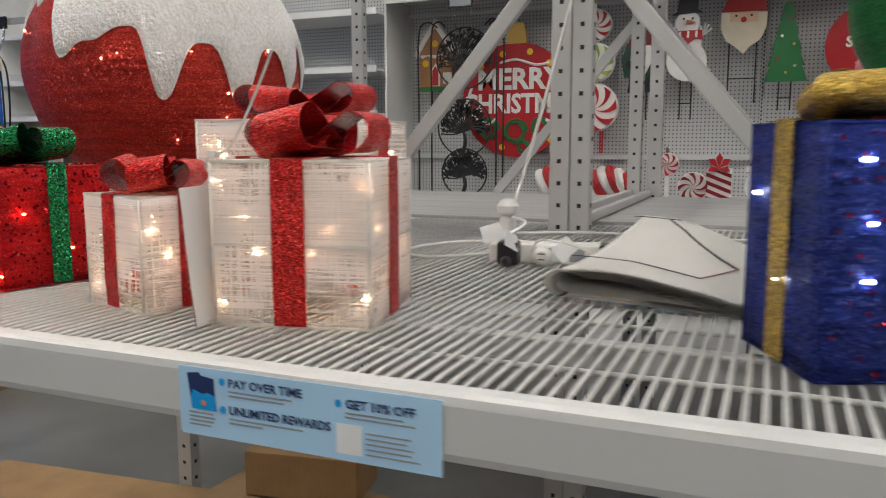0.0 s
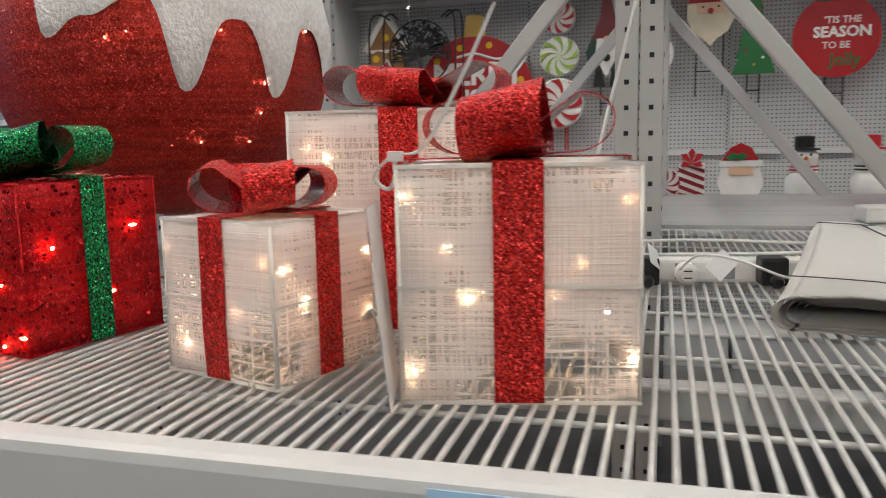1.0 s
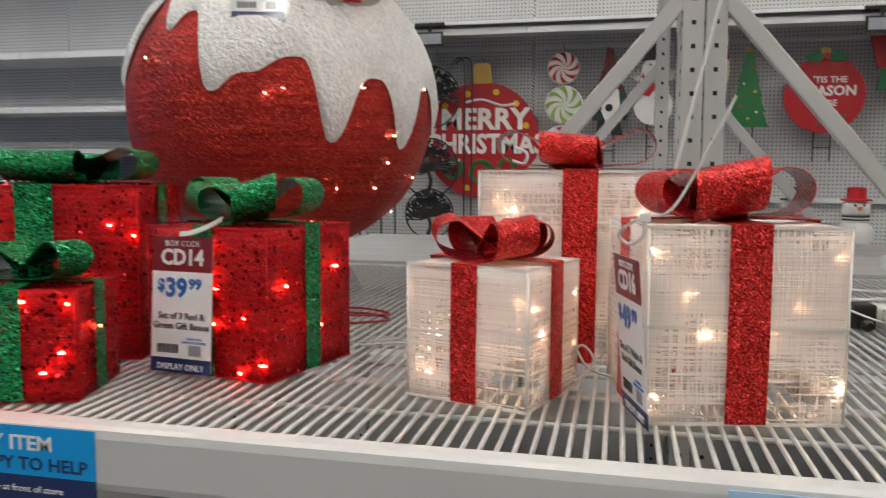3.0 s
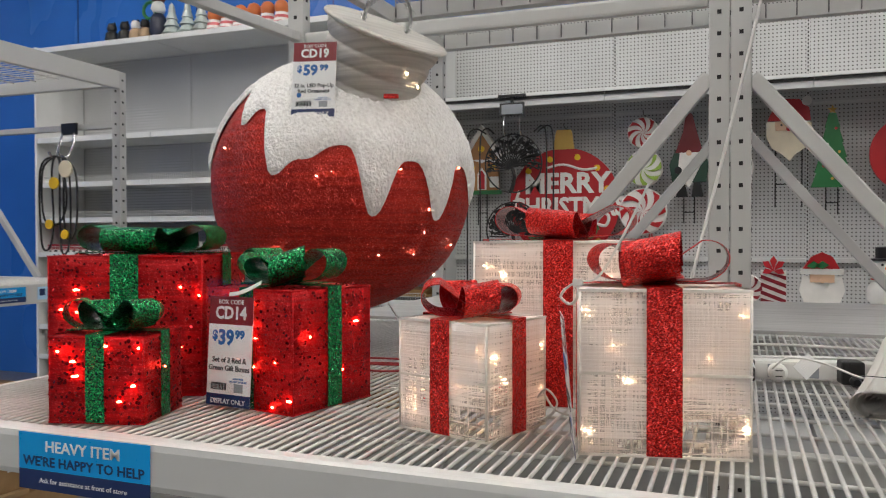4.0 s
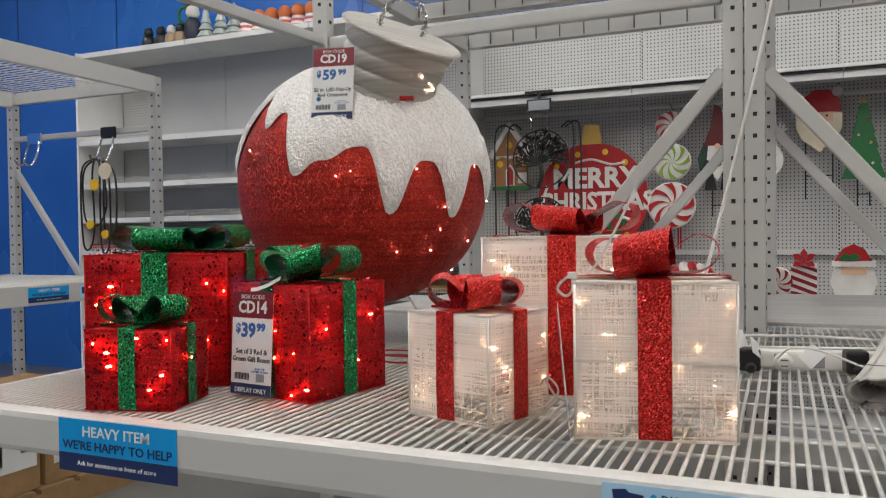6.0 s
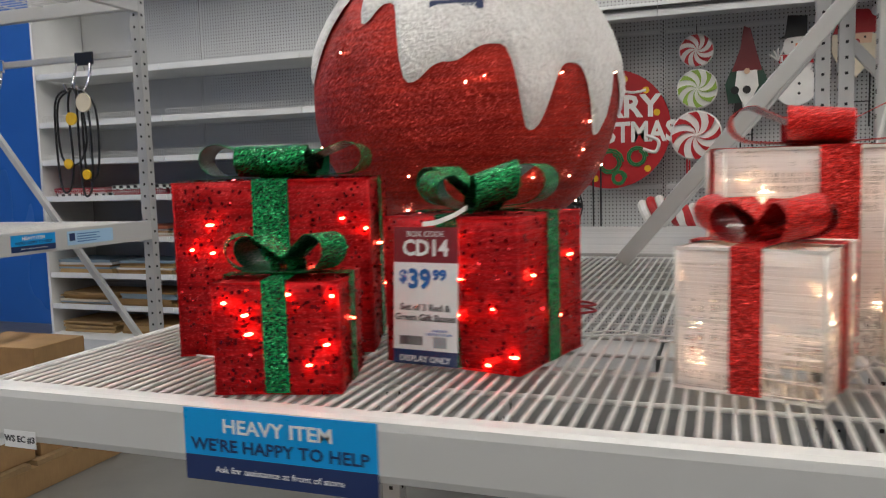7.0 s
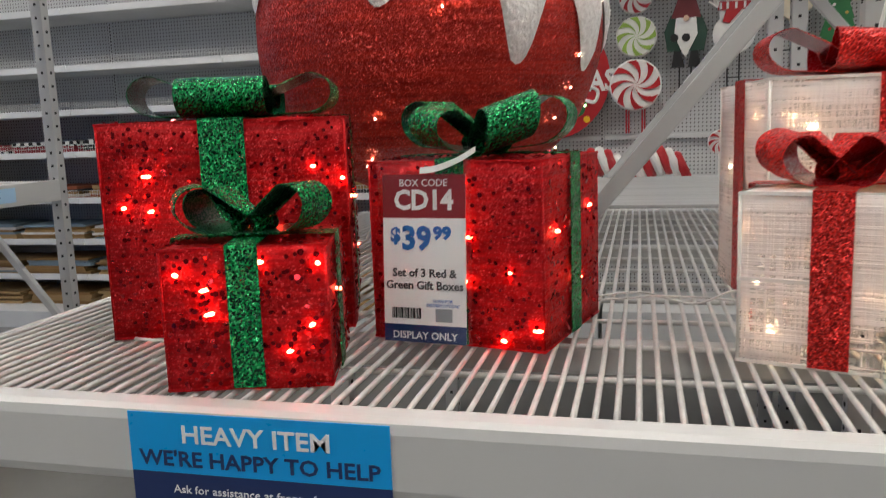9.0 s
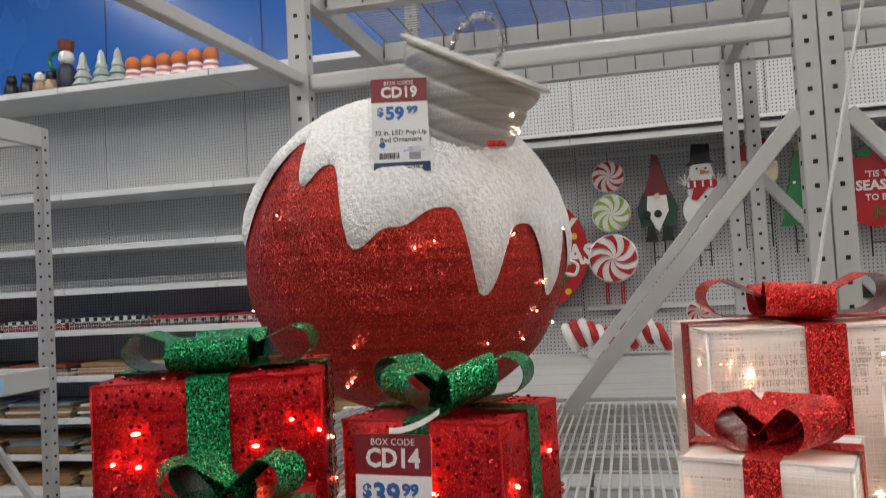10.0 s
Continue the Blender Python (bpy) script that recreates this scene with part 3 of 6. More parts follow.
LINING = {}
for _m, _c in ((RED_RIBBON, (0.3, 0.006, 0.01)), (GREEN_RIBBON, (0.004, 0.07, 0.03)), (GOLD_RIBBON, (0.4, 0.27, 0.06))):
    LINING[_m.name] = painted(_m.name + "_lining", _c, 0.25, 0.1, 30)


def loop_points(L, h, lift=0.0, n=18):
    """A ribbon loop seen from its side: out along the bottom, round and back over the top."""
    pts = []
    for i in range(n + 1):
        a = -math.pi * 0.5 + math.pi * i / n
        r = h / 2
        u = (L - r) + r * 1.25 * math.cos(a)
        pts.append((u, r + r * math.sin(a)))
    first, last = pts[0], pts[-1]
    head = [(first[0] * t, first[1] * t * 0.6 + 0.004 * (1 - t)) for t in (0.0, 0.35, 0.7)]
    tail = [(last[0] * t, last[1] * t + (0.3 * h) * (1 - t)) for t in (0.7, 0.35, 0.02)]
    return [(u, z + lift * u) for u, z in head + pts + tail]


def bow(parent, z, w, L, h, mat, angles, lift=0.12, knot=True):
    for a in angles:
        tilt = 0.0
        if isinstance(a, tuple):
            a, scale, tilt = a
        else:
            scale = 1.0
        bm = bmesh.new()
        pl = loop_points(L * scale, h * scale, lift)
        c, s = math.cos(radians(a)), math.sin(radians(a))
        c2, s2 = math.cos(radians(tilt)), math.sin(radians(tilt))
        strip(bm, [(c * u, s * u, z + q) for u, q in pl], (-s * c2, c * c2, s2), w, 0.0012, 1)
        part("bow_loop", bm, mat, parent).data.materials.append(LINING[mat.name])
    if knot:
        bm = bmesh.new()
        pts = [(w * 0.32 * math.cos(t), 0, z + h * 0.28 + h * 0.26 * math.sin(t)) for t in [2 * math.pi * i / 14 for i in range(15)]]
        a0 = radians(angles[0][0] if isinstance(angles[0], tuple) else angles[0])
        m = Matrix.Rotation(a0, 4, "Z")
        strip(bm, [m @ Vector(p) for p in pts], m @ Vector((0, 1, 0)), w * 0.75, 0.0014)
        part("bow_knot", bm, mat, parent, smooth=True)


def gift_box(name, loc, turn, w, d, h, side, top, ribbon, edge, bulb, bulbs, rib_w, bow_args, label, group, category="gift box", sequins=None, lean=(0, 0)):
    """A lighted box on a wire frame; loc is its front corner at the left, w runs along its front, d back."""
    o = thing(name, loc, turn, label, category, group)
    o.rotation_euler = (radians(lean[0]), radians(lean[1]), radians(turn))
    t = 0.0016
    rnd = random.Random(name + str(loc))

    for nm, b, mt in (("front_panel", (0, w, 0, t, 0, h), side), ("back_panel", (0, w, d - t, d, 0, h), side),
                      ("side_panel", (0, t, t, d - t, 0, h), side), ("side_panel", (w - t, w, t, d - t, 0, h), side),
                      ("top_panel", (t, w - t, t, d - t, h - t, h), top)):
        bm = bmesh.new()
        box(bm, *b)
        bmesh.ops.subdivide_edges(bm, edges=[e for e in bm.edges if e.calc_length() > 0.05], cuts=7, use_grid_fill=True)
        thin = min(range(3), key=lambda i: b[2 * i + 1] - b[2 * i])
        for v in bm.verts:
            q = noise.noise(v.co * 13 + Vector(loc) * 7)
            e = min(v.co.x, w - v.co.x) if thin != 0 else min(v.co.y, d - v.co.y)
            v.co[thin] += 0.006 * q * min(1.0, max(0.0, e) / 0.03)
        part(nm, bm, mt, o, smooth=True)
    corners = [(x, y) for x in (0.001, w - 0.001) for y in (0.001, d - 0.001)]
    for x, y in corners:
        bm = bmesh.new()
        tube(bm, [(x, y, 0.0), (x, y, h)], edge[1], 6)
        part("frame_wire", bm, edge[0], o, smooth=True)
    for z in (0.002, h * 0.5, h):
        bm = bmesh.new()
        tube(bm, [(0, 0, z), (w, 0, z), (w, d, z), (0, d, z)], edge[1], 6, True)
        part("frame_wire", bm, edge[0], o, smooth=True)
    # ribbons over the box
    e = 0.0035

    def band(axis, at):
        bm = bmesh.new()
        if axis == "x":
            pts = [(at, -e, 0.003), (at, -e - 0.002, h * 0.33), (at, -e - 0.001, h * 0.66), (at, -e, h + e), (at, d * 0.5, h + e + 0.002), (at, d + e, h + e), (at, d + e, h * 0.5), (at, d + e, 0.003)]
            strip(bm, pts, (1, 0, 0), rib_w, 0.0012)
        else:
            pts = [(-e, at, 0.003), (-e, at, h * 0.5), (-e, at, h + e * 1.4), (w * 0.5, at, h + e * 1.6), (w + e, at, h + e * 1.4), (w + e, at, h * 0.66), (w + e, at, h * 0.33), (w + e, at, 0.003)]
            strip(bm, pts, (0, 1, 0), rib_w, 0.0012)
        part("ribbon", bm, ribbon, o)
    band("x", w * 0.5)
    band("y", d * 0.5)
    # bow
    kn = new("bow")
    kn.parent, kn.location = o, (w / 2, d / 2, h + e)
    kn.empty_display_size = 0.03
    bow(kn, 0.0, bow_args[3], *bow_args[:2], ribbon, bow_args[2], bow_args[4] if len(bow_args) > 4 else 0.12)
    # small lights: face, share along it, share of the height
    for face, u, v in bulbs:
        out = 0.0015 if sequins else -0.006
        if face == "f":
            p, r = (u * w, -out, v * h), (radians(90), 0, rnd.uniform(0, 3))
        else:
            p, r = ((w + out if face == "r" else -out), u * d, v * h), (0, radians(90), rnd.uniform(0, 3))
        shared("light_bulb", bulb, o, p, r).scale = (0.85, 0.85, 0.85)
    if sequins:
        bm = bmesh.new()
        for i in range(sequins):
            f = rnd.random()
            u, v = rnd.uniform(0.02, 0.98), rnd.uniform(0.02, 0.98)
            if f < 0.45:
                p, nrm = Vector((u * w, -0.0035, v * h)), Vector((0, -1, 0))
            elif f < 0.8:
                p, nrm = Vector((w + 0.0035, u * d, v * h)), Vector((1, 0, 0))
            else:
                p, nrm = Vector((u * w, v * d, h + 0.0035)), Vector((0, 0, 1))
            nrm = (nrm + Vector([rnd.gauss(0, 0.3) for _ in range(3)])).normalized()
            q = nrm.to_track_quat("Z", "Y").to_matrix()
            r = rnd.uniform(0.002, 0.0033)
            vs = [bm.verts.new(p + q @ Vector((r * math.cos(2 * math.pi * k / 7), r * math.sin(2 * math.pi * k / 7), 0.0))) for k in range(7)]
            vb = [bm.verts.new(v2.co - nrm * 0.0006) for v2 in vs]
            bm.faces.new(vs)
            for k in range(7):
                bm.faces.new((vs[k], vb[k], vb[(k + 1) % 7], vs[(k + 1) % 7]))
        tagged(part("sequin_layer", bm, SEQUIN, o, "loose shiny sequins"), kind="stuff")
    return o


Z = DECK + 0.0055
WHITE_GROUP, RED_GROUP = "set of three white gift boxes", "set of three red gift boxes"
edge_w, edge_r = (STRING_EDGE, 0.0022), (RED_CLOTH, 0.0018)
gift_box("gift_box", (-1.024, 1.018, Z), -18.2, 0.173, 0.163, 0.1755, STRING, STRING_TOP, RED_RIBBON, edge_w, bulb_warm,
         (("f", 0.03, 0.82), ("f", 0.94, 0.78), ("f", 0.69, 0.46), ("r", 0.3, 0.5), ("r", 0.93, 0.75), ("r", 0.92, 0.35), ("f", 0.2, 0.2), ("r", 0.12, 0.72), ("l", 0.4, 0.4), ("l", 0.7, 0.75)), 0.037,
         (0.078, 0.05, ((-42, 0.98, 10), (-142, 0.98, -8), (28, 0.9, 0), (150, 0.95, 0), (75, 0.9, 0)), 0.056, 0.12),
         "small lit white string gift box with red glitter ribbon and bow", WHITE_GROUP)
gift_box("gift_box", (-0.722, 0.958, Z), 11.5, 0.231, 0.228, 0.2315, STRING, STRING_TOP, RED_RIBBON, edge_w, bulb_warm,
         (("f", 0.04, 0.88), ("f", 0.96, 0.86), ("f", 0.3, 0.46), ("f", 0.64, 0.47), ("f", 0.76, 0.6), ("f", 0.97, 0.19), ("f", 0.05, 0.14), ("f", 0.2, 0.66), ("r", 0.5, 0.75), ("r", 0.8, 0.45), ("r", 0.9, 0.2), ("r", 0.15, 0.6), ("l", 0.5, 0.6)), 0.048,
         (0.105, 0.064, ((-100, 0.98, 12), (-8, 0.92, 0), (190, 0.85, 0), (95, 0.9, 0)), 0.082, 0.1),
         "medium lit white string gift box with red glitter bow", WHITE_GROUP)
gift_box("gift_box", (-0.968, 1.226, Z), 6.5, 0.308, 0.27, 0.2965, STRING, STRING_TOP, RED_RIBBON, edge_w, bulb_warm,
         (("f", 0.09, 0.84), ("f", 0.18, 0.79), ("f", 0.12, 0.55), ("f", 0.53, 0.85), ("f", 0.54, 0.3), ("f", 0.8, 0.8), ("f", 0.3, 0.35), ("l", 0.25, 0.85), ("l", 0.3, 0.35), ("l", 0.8, 0.6), ("r", 0.3, 0.6), ("r", 0.7, 0.8), ("f", 0.9, 0.5), ("f", 0.68, 0.25)), 0.053,
         (0.112, 0.05, ((-100, 0.95, -6), (-8, 1.1, 0), (178, 1.1, 0), (85, 0.9, 0)), 0.09, 0.1),
         "large lit white string gift box with red glitter ribbon", WHITE_GROUP)
gift_box("gift_box", (-1.578, 0.84, Z), 15.3, 0.164, 0.142, 0.143, RED_CLOTH, RED_CLOTH, GREEN_RIBBON, edge_r, bulb_red,
         (("f", 0.1, 0.83), ("f", 0.27, 0.72), ("f", 0.29, 0.55), ("f", 0.6, 0.9), ("f", 0.9, 0.45), ("f", 0.76, 0.27), ("f", 0.95, 0.88), ("r", 0.5, 0.6), ("l", 0.4, 0.5)), 0.032,
         (0.076, 0.048, ((-28, 1.0, 0), (-158, 1.0, 0), (20, 0.9, 0), (155, 0.9, 0)), 0.05, 0.14),
         "small lit red sequin gift box with green glitter bow", RED_GROUP, sequins=420)
gift_box("gift_box", (-1.437, 1.068, Z), -13.2, 0.22, 0.206, 0.2135, RED_CLOTH, RED_CLOTH, GREEN_RIBBON, edge_r, bulb_red,
         (("f", 0.56, 0.7), ("f", 0.6, 0.6), ("f", 0.82, 0.42), ("f", 0.57, 0.36), ("f", 0.78, 0.05), ("f", 0.97, 0.12), ("r", 0.2, 0.62), ("r", 0.8, 0.7), ("f", 0.2, 0.5), ("f", 0.55, 0.9), ("r", 0.6, 0.3), ("f", 0.3, 0.8)), 0.036,
         (0.1, 0.056, ((-122, 0.85, -6), (-48, 0.95, 18), (8, 1.0, 0), (172, 1.0, 0)), 0.066, 0.16),
         "medium lit red sequin gift box with green glitter bow", RED_GROUP, sequins=560)
gift_box("gift_box", (-1.767, 1.012, Z), 19, 0.303, 0.285, 0.27, RED_CLOTH, RED_CLOTH, GREEN_RIBBON, edge_r, bulb_red,
         (("f", 0.19, 0.76), ("f", 0.09, 0.62), ("f", 0.2, 0.6), ("f", 0.7, 0.66), ("f", 0.86, 0.78), ("f", 0.25, 0.03), ("f", 0.98, 0.72), ("f", 0.5, 0.45), ("r", 0.4, 0.6), ("r", 0.7, 0.3), ("l", 0.4, 0.5), ("f", 0.85, 0.35)), 0.056,
         (0.13, 0.052, ((-92, 0.9, 0), (-3, 1.0, 0), (184, 1.0, 0), (92, 0.9, 0)), 0.112, 0.06),
         "large lit red sequin gift box with green glitter bow", RED_GROUP, sequins=900)
gift_box("gift_box", (0.052, 0.979, Z), 24, 0.3, 0.193, 0.278, BLUE_CLOTH, BLUE_CLOTH, GOLD_RIBBON, (BLUE_CLOTH, 0.002), bulb_cool,
         (("f", 0.14, 0.86), ("f", 0.17, 0.62), ("f", 0.17, 0.4), ("l", 0.5, 0.35), ("l", 0.85, 0.7), ("f", 0.6, 0.5), ("f", 0.8, 0.75)), 0.045,
         (0.13, 0.045, ((-60, 0.9, 0), (-150, 1.0, 0), (30, 1.0, 0), (120, 0.9, 0), (172, 0.9, 12)), 0.085, 0.06),
         "large lit blue gift box with gold glitter ribbon", "", sequins=300)

# ---- giant ornament ----
CX, CY, CZ, R = -1.548, 1.81, 1.552, 0.356


def ornament(name, loc, r, fabric, snow, label, turn=0.0, bulbs=44):
    o = thing(name, (loc[0], loc[1], DECK + 0.004), turn, label, "ornament")
    zc = loc[2] - DECK - 0.004
    bm = bmesh.new()
    bmesh.ops.create_uvsphere(bm, u_segments=96, v_segments=48, radius=r)
    for v in bm.verts:
        a = math.atan2(v.co.y, v.co.x)
        rib = 0.004 * abs(math.sin(a * 8)) * (1 - (v.co.z / r) ** 2)
        q = noise.noise(v.co * 9) * 0.005
        v.co *= 1 + (q - 0.004 + rib) / r
        v.co.z = v.co.z * 0.97 + zc
    ball = part("ball", bm, fabric, o, smooth=True)
    # wire feet
    for a in (40, 160, 280):
        c, s = math.cos(radians(a)), math.sin(radians(a))
        bm = bmesh.new()
        tube(bm, [(0.12 * c, 0.12 * s, zc - r * 0.88), (0.2 * c, 0.2 * s, 0.004), (0.2 * c - 0.06 * s, 0.2 * s + 0.06 * c, 0.004)], 0.003, 6)
        part("foot", bm, WHITE_PLASTIC, o, smooth=True)
    if snow:
        seg, rows = 220, 30
        bm = bmesh.new()
        grid = []
        for i in range(rows + 1):
            t = i / rows
            ring = []
            for kx in range(seg):
                a = 2 * math.pi * kx / seg
                low = snow(math.degrees(a) % 360)
                th = radians(1) + (radians(low) - radians(1)) * t
                edge = min(1.0, (1 - t) * rows / 3.0)
                fluff = 0.004 * noise.noise(Vector((a * 14, th * 40, 0.0))) + 0.003 * noise.noise(Vector((a * 40, th * 120, 5.0)))
                rr = r + 0.002 + 0.011 * math.sqrt(max(0.0, edge)) + fluff * edge
                ring.append(bm.verts.new((rr * math.sin(th) * math.cos(a), rr * math.sin(th) * math.sin(a), zc + 0.97 * rr * math.cos(th))))
            grid.append(ring)
        for A, B in zip(grid, grid[1:]):
            for kx in range(seg):
                bm.faces.new((A[kx], A[(kx + 1) % seg], B[(kx + 1) % seg], B[kx]))
        part("snow_cap", bm, PLUSH, o, "white plush snow with drips", smooth=True)
    rnd = random.Random(name)
    for i in range(bulbs):
        a, th = rnd.uniform(0, 2 * math.pi), math.acos(rnd.uniform(-0.75, 0.8))
        q = r + 0.003
        shared("light_bulb", bulb_warm, o, (q * math.sin(th) * math.cos(a), q * math.sin(th) * math.sin(a), zc + 0.97 * q * math.cos(th)), (rnd.uniform(0, 3), rnd.uniform(0, 3), 0)).scale = (0.32, 0.32, 0.32)
    return o


# lower edge of the snow: (direction round the ball, polar angle), drip tips and the hollows between them
EDGE = ((11, 99), (22, 78), (38, 99), (58, 74), (80, 93), (104, 72), (128, 100), (150, 78), (172, 92), (196, 66), (214, 84), (238, 47), (250, 67), (259, 60), (270.3, 89), (283, 83), (298.5, 77.5), (309.2, 105.3), (325.6, 83), (340, 106.7), (355.5, 83))


def snow_edge(a):
    n = len(EDGE)
    for i in range(n):
        a0, p0 = EDGE[i]
        a1, p1 = EDGE[(i + 1) % n]
        if a1 < a0:
            a1 += 360
        for q in (a, a + 360):
            if a0 <= q < a1:
                t = (q - a0) / (a1 - a0)
                # drips are narrower than the hollows, with steep sides
                t = t ** 1.25 if p1 > p0 else 1 - (1 - t) ** 1.25
                s = t * t * t * (t * (6 * t - 15) + 10)
                return p0 + (p1 - p0) * s
    return 70.0


orn = ornament("giant_ornament", (CX, CY, CZ), R, ORN_RED, snow_edge, "giant lit red glitter ornament with white plush snow and silver cap")
axis = Vector((0.45, -0.19, 0.87)).normalized()
m = Matrix.Translation((0.128, -0.13, CZ - DECK + 0.21)) @ axis.to_track_quat("Z", "Y").to_matrix().to_4x4()
bm = bmesh.new()
prof = [(0.122 + 0.008 * abs(math.sin(math.pi * 4 * i / 48)) ** 0.6 + 0.02 * (i / 48) ** 3, 0.175 * i / 48) for i in range(49)]
lathe(bm, prof, 48, m)
neck = part("cap", bm, SILVER, orn, "silver mesh cap with rings", smooth=True)
bm = bmesh.new()
lathe(bm, [(0.02, 0.176), (0.155, 0.177), (0.161, 0.181), (0.161, 0.185), (0.155, 0.189), (0.02, 0.19)], 48, m)
part("cap_lid", bm, SILVER, orn, smooth=False)
bm = bmesh.new()
loop = spline([m @ Vector(p) for p in ((-0.065, 0.02, 0.188), (-0.062, 0.02, 0.235), (-0.03, 0.01, 0.27), (0.02, 0, 0.27), (0.052, -0.01, 0.235), (0.055, -0.01, 0.188))], 6)
tube(bm, loop, 0.003, 6)
rnd = random.Random(4)
for p in loop:
    for q in range(16):
        d = Vector([rnd.gauss(0, 1) for _ in range(3)]).normalized() * rnd.uniform(0.006, 0.011)
        o2 = p + Vector([rnd.uniform(-0.005, 0.005) for _ in range(3)])
        strip(bm, [o2, o2 + d], d.orthogonal(), 0.0012, 0.0003)
part("hanging_loop", bm, TINSEL, orn, "silver tinsel loop")
for z, a in ((0.02, 250), (0.09, 290), (0.05, 315), (0.14, 330), (0.12, 265), (0.04, 285)):
    p = m @ Vector((0.134 * math.cos(radians(a)), 0.134 * math.sin(radians(a)), z))
    shared("light_bulb", bulb_warm, orn, p).scale = (0.5, 0.5, 0.5)
bm = bmesh.new()
box(bm, -0.018, 0.018, -0.002, 0.002, -0.007, 0.007, 0.001)
lab = part("red_label", bm, RED_RIBBON, orn, "small red cloth label")
lab.location, lab.rotation_euler = Vector((-1.293, 1.575, 1.748)) - orn.location, (radians(-40), 0, radians(25))

ornament("pink_ornament", (0.575, 3.2, 1.55), 0.34, PINK, None, "giant lit pink string ornament on wire feet", 0, 18)

# ---- signs and price tags ----


def slab(parent, name, mat, x0, x1, z0, z1, y0, y1, bevel=0.0, label=""):
    bm = bmesh.new()
    box(bm, x0, x1, y0, y1, z0, z1, bevel)
    return part(name, bm, mat, parent, label)


def heavy_sign(loc, rot, w, h, copy_text=True, label="blue shelf sign about heavy items, stuck on the beam"):
    o = thing("shelf_sign", loc, rot, label, "sign")
    slab(o, "upper_band", PRINT_SKY, 0, w, h * 0.35, h, -0.0012, 0)
    slab(o, "lower_band", NAVY, 0, w, 0, h * 0.35, -0.0012, 0)
    lettering("HEAVY ITEM", h * 0.27, WHITE_PAPER, o, (w * 0.5, -0.0016, h * 0.77), bold=0.0004, squeeze=1.12)
    lettering("WE'RE HAPPY TO HELP", h * 0.235, NAVY, o, (w * 0.5, -0.0016, h * 0.5), bold=0.0004, squeeze=1.1)
    lettering("Ask for assistance at front of store", h * 0.125, WHITE_PAPER, o, (w * 0.5, -0.0016, h * 0.17), squeeze=1.1)
    return o


PRINT_SKY = painted("sky_blue_print", (0.0, 0.33, 0.78), 0.35, 0.02)
heavy_sign((-1.597, FRONT - 0.0008, DECK - 0.09), 0, 0.263, 0.091)
heavy_sign((LX + 0.0632, 2.55, 1.09), 90, 0.24, 0.075)
o = thing("shelf_sign", (LX + 0.0632, 2.86, 1.095), 90, "pale blue card offer sign on the side beam", "sign")
slab(o, "card", PALE_BLUE, 0, 0.29, 0, 0.065, -0.0012, 0)
slab(o, "picture", NAVY, 0.012, 0.045, 0.02, 0.055, -0.002, -0.0013)
for i in range(4):
    slab(o, "text_line", PRICE_BLUE, 0.06, 0.06 + 0.12 + 0.02 * (i % 2), 0.012 + i * 0.012, 0.016 + i * 0.012, -0.002, -0.0013)

o = thing("offer_sign", (-0.648, FRONT - 0.0008, DECK - 0.086), 0, "pale blue printed payment offer sign on the beam", "sign")
W2, H2 = 0.345, 0.084
slab(o, "card", PALE_BLUE, 0, W2, 0, H2, -0.0012, 0)
bm = bmesh.new()
plate(bm, [(0.013, 0.076), (0.030, 0.078), (0.034, 0.074), (0.052, 0.072), (0.054, 0.033), (0.019, 0.033)], -0.002, -0.0013)
pic = part("card_picture", bm, NAVY, o, "dark blue picture of payment cards")
bm = bmesh.new()
plate(bm, [(0.019, 0.033), (0.054, 0.033), (0.0535, 0.050), (0.044, 0.054), (0.034, 0.052), (0.022, 0.056), (0.018, 0.05)], -0.0026, -0.0021)
part("mountain_print", bm, PRINT_SKY, pic)
bm = bmesh.new()
plate(bm, disc(0.0035, 12, 0.037, 0.041), -0.0032, -0.0027)
part("dot_print", bm, painted("orange_print", (0.7, 0.2, 0.08), 0.4), pic)
for x, z in ((0.064, 0.070), (0.064, 0.036), (0.221, 0.065)):
    bm = bmesh.new()
    plate(bm, disc(0.004, 10, x, z, 1.2), -0.002, -0.0013)
    part("drop_mark", bm, PRINT_SKY, o)
lettering("PAY OVER TIME", 0.0145, NAVY, o, (0.073, -0.0018, 0.069), align="LEFT", bold=0.0003)
lettering("UNLIMITED REWARDS", 0.0145, NAVY, o, (0.073, -0.0018, 0.036), align="LEFT", bold=0.0003, squeeze=0.95)
lettering("GET 10% OFF", 0.0145, NAVY, o, (0.23, -0.0018, 0.065), align="LEFT", bold=0.0003)
for x0, x1, z in ((0.073, 0.16, 0.058), (0.073, 0.15, 0.053), (0.073, 0.175, 0.025), (0.073, 0.12, 0.02), (0.23, 0.3, 0.054), (0.23, 0.315, 0.049), (0.255, 0.31, 0.034), (0.255, 0.305, 0.028), (0.255, 0.312, 0.022), (0.255, 0.31, 0.016), (0.255, 0.32, 0.01),
                  (0.014, 0.05, 0.027), (0.014, 0.052, 0.022), (0.014, 0.05, 0.017), (0.014, 0.046, 0.012)):
    slab(o, "text_line", GREY_PRINT, x0, x1, z, z + 0.0022, -0.0018, -0.0013)
slab(o, "code_panel", WHITE_PAPER, 0.218, 0.25, 0.008, 0.042, -0.0018, -0.0013)

o = thing("beam_label", (-1.9, FRONT - 0.0008, DECK - 0.078), 0, "small white printed label on the beam", "label")
slab(o, "paper", WHITE_PAPER, 0, 0.056, 0, 0.024, -0.0009, 0)
lettering("WS EC #3", 0.0125, BLACK_PRINT, o, (0.028, -0.0012, 0.012), bold=0.0002)


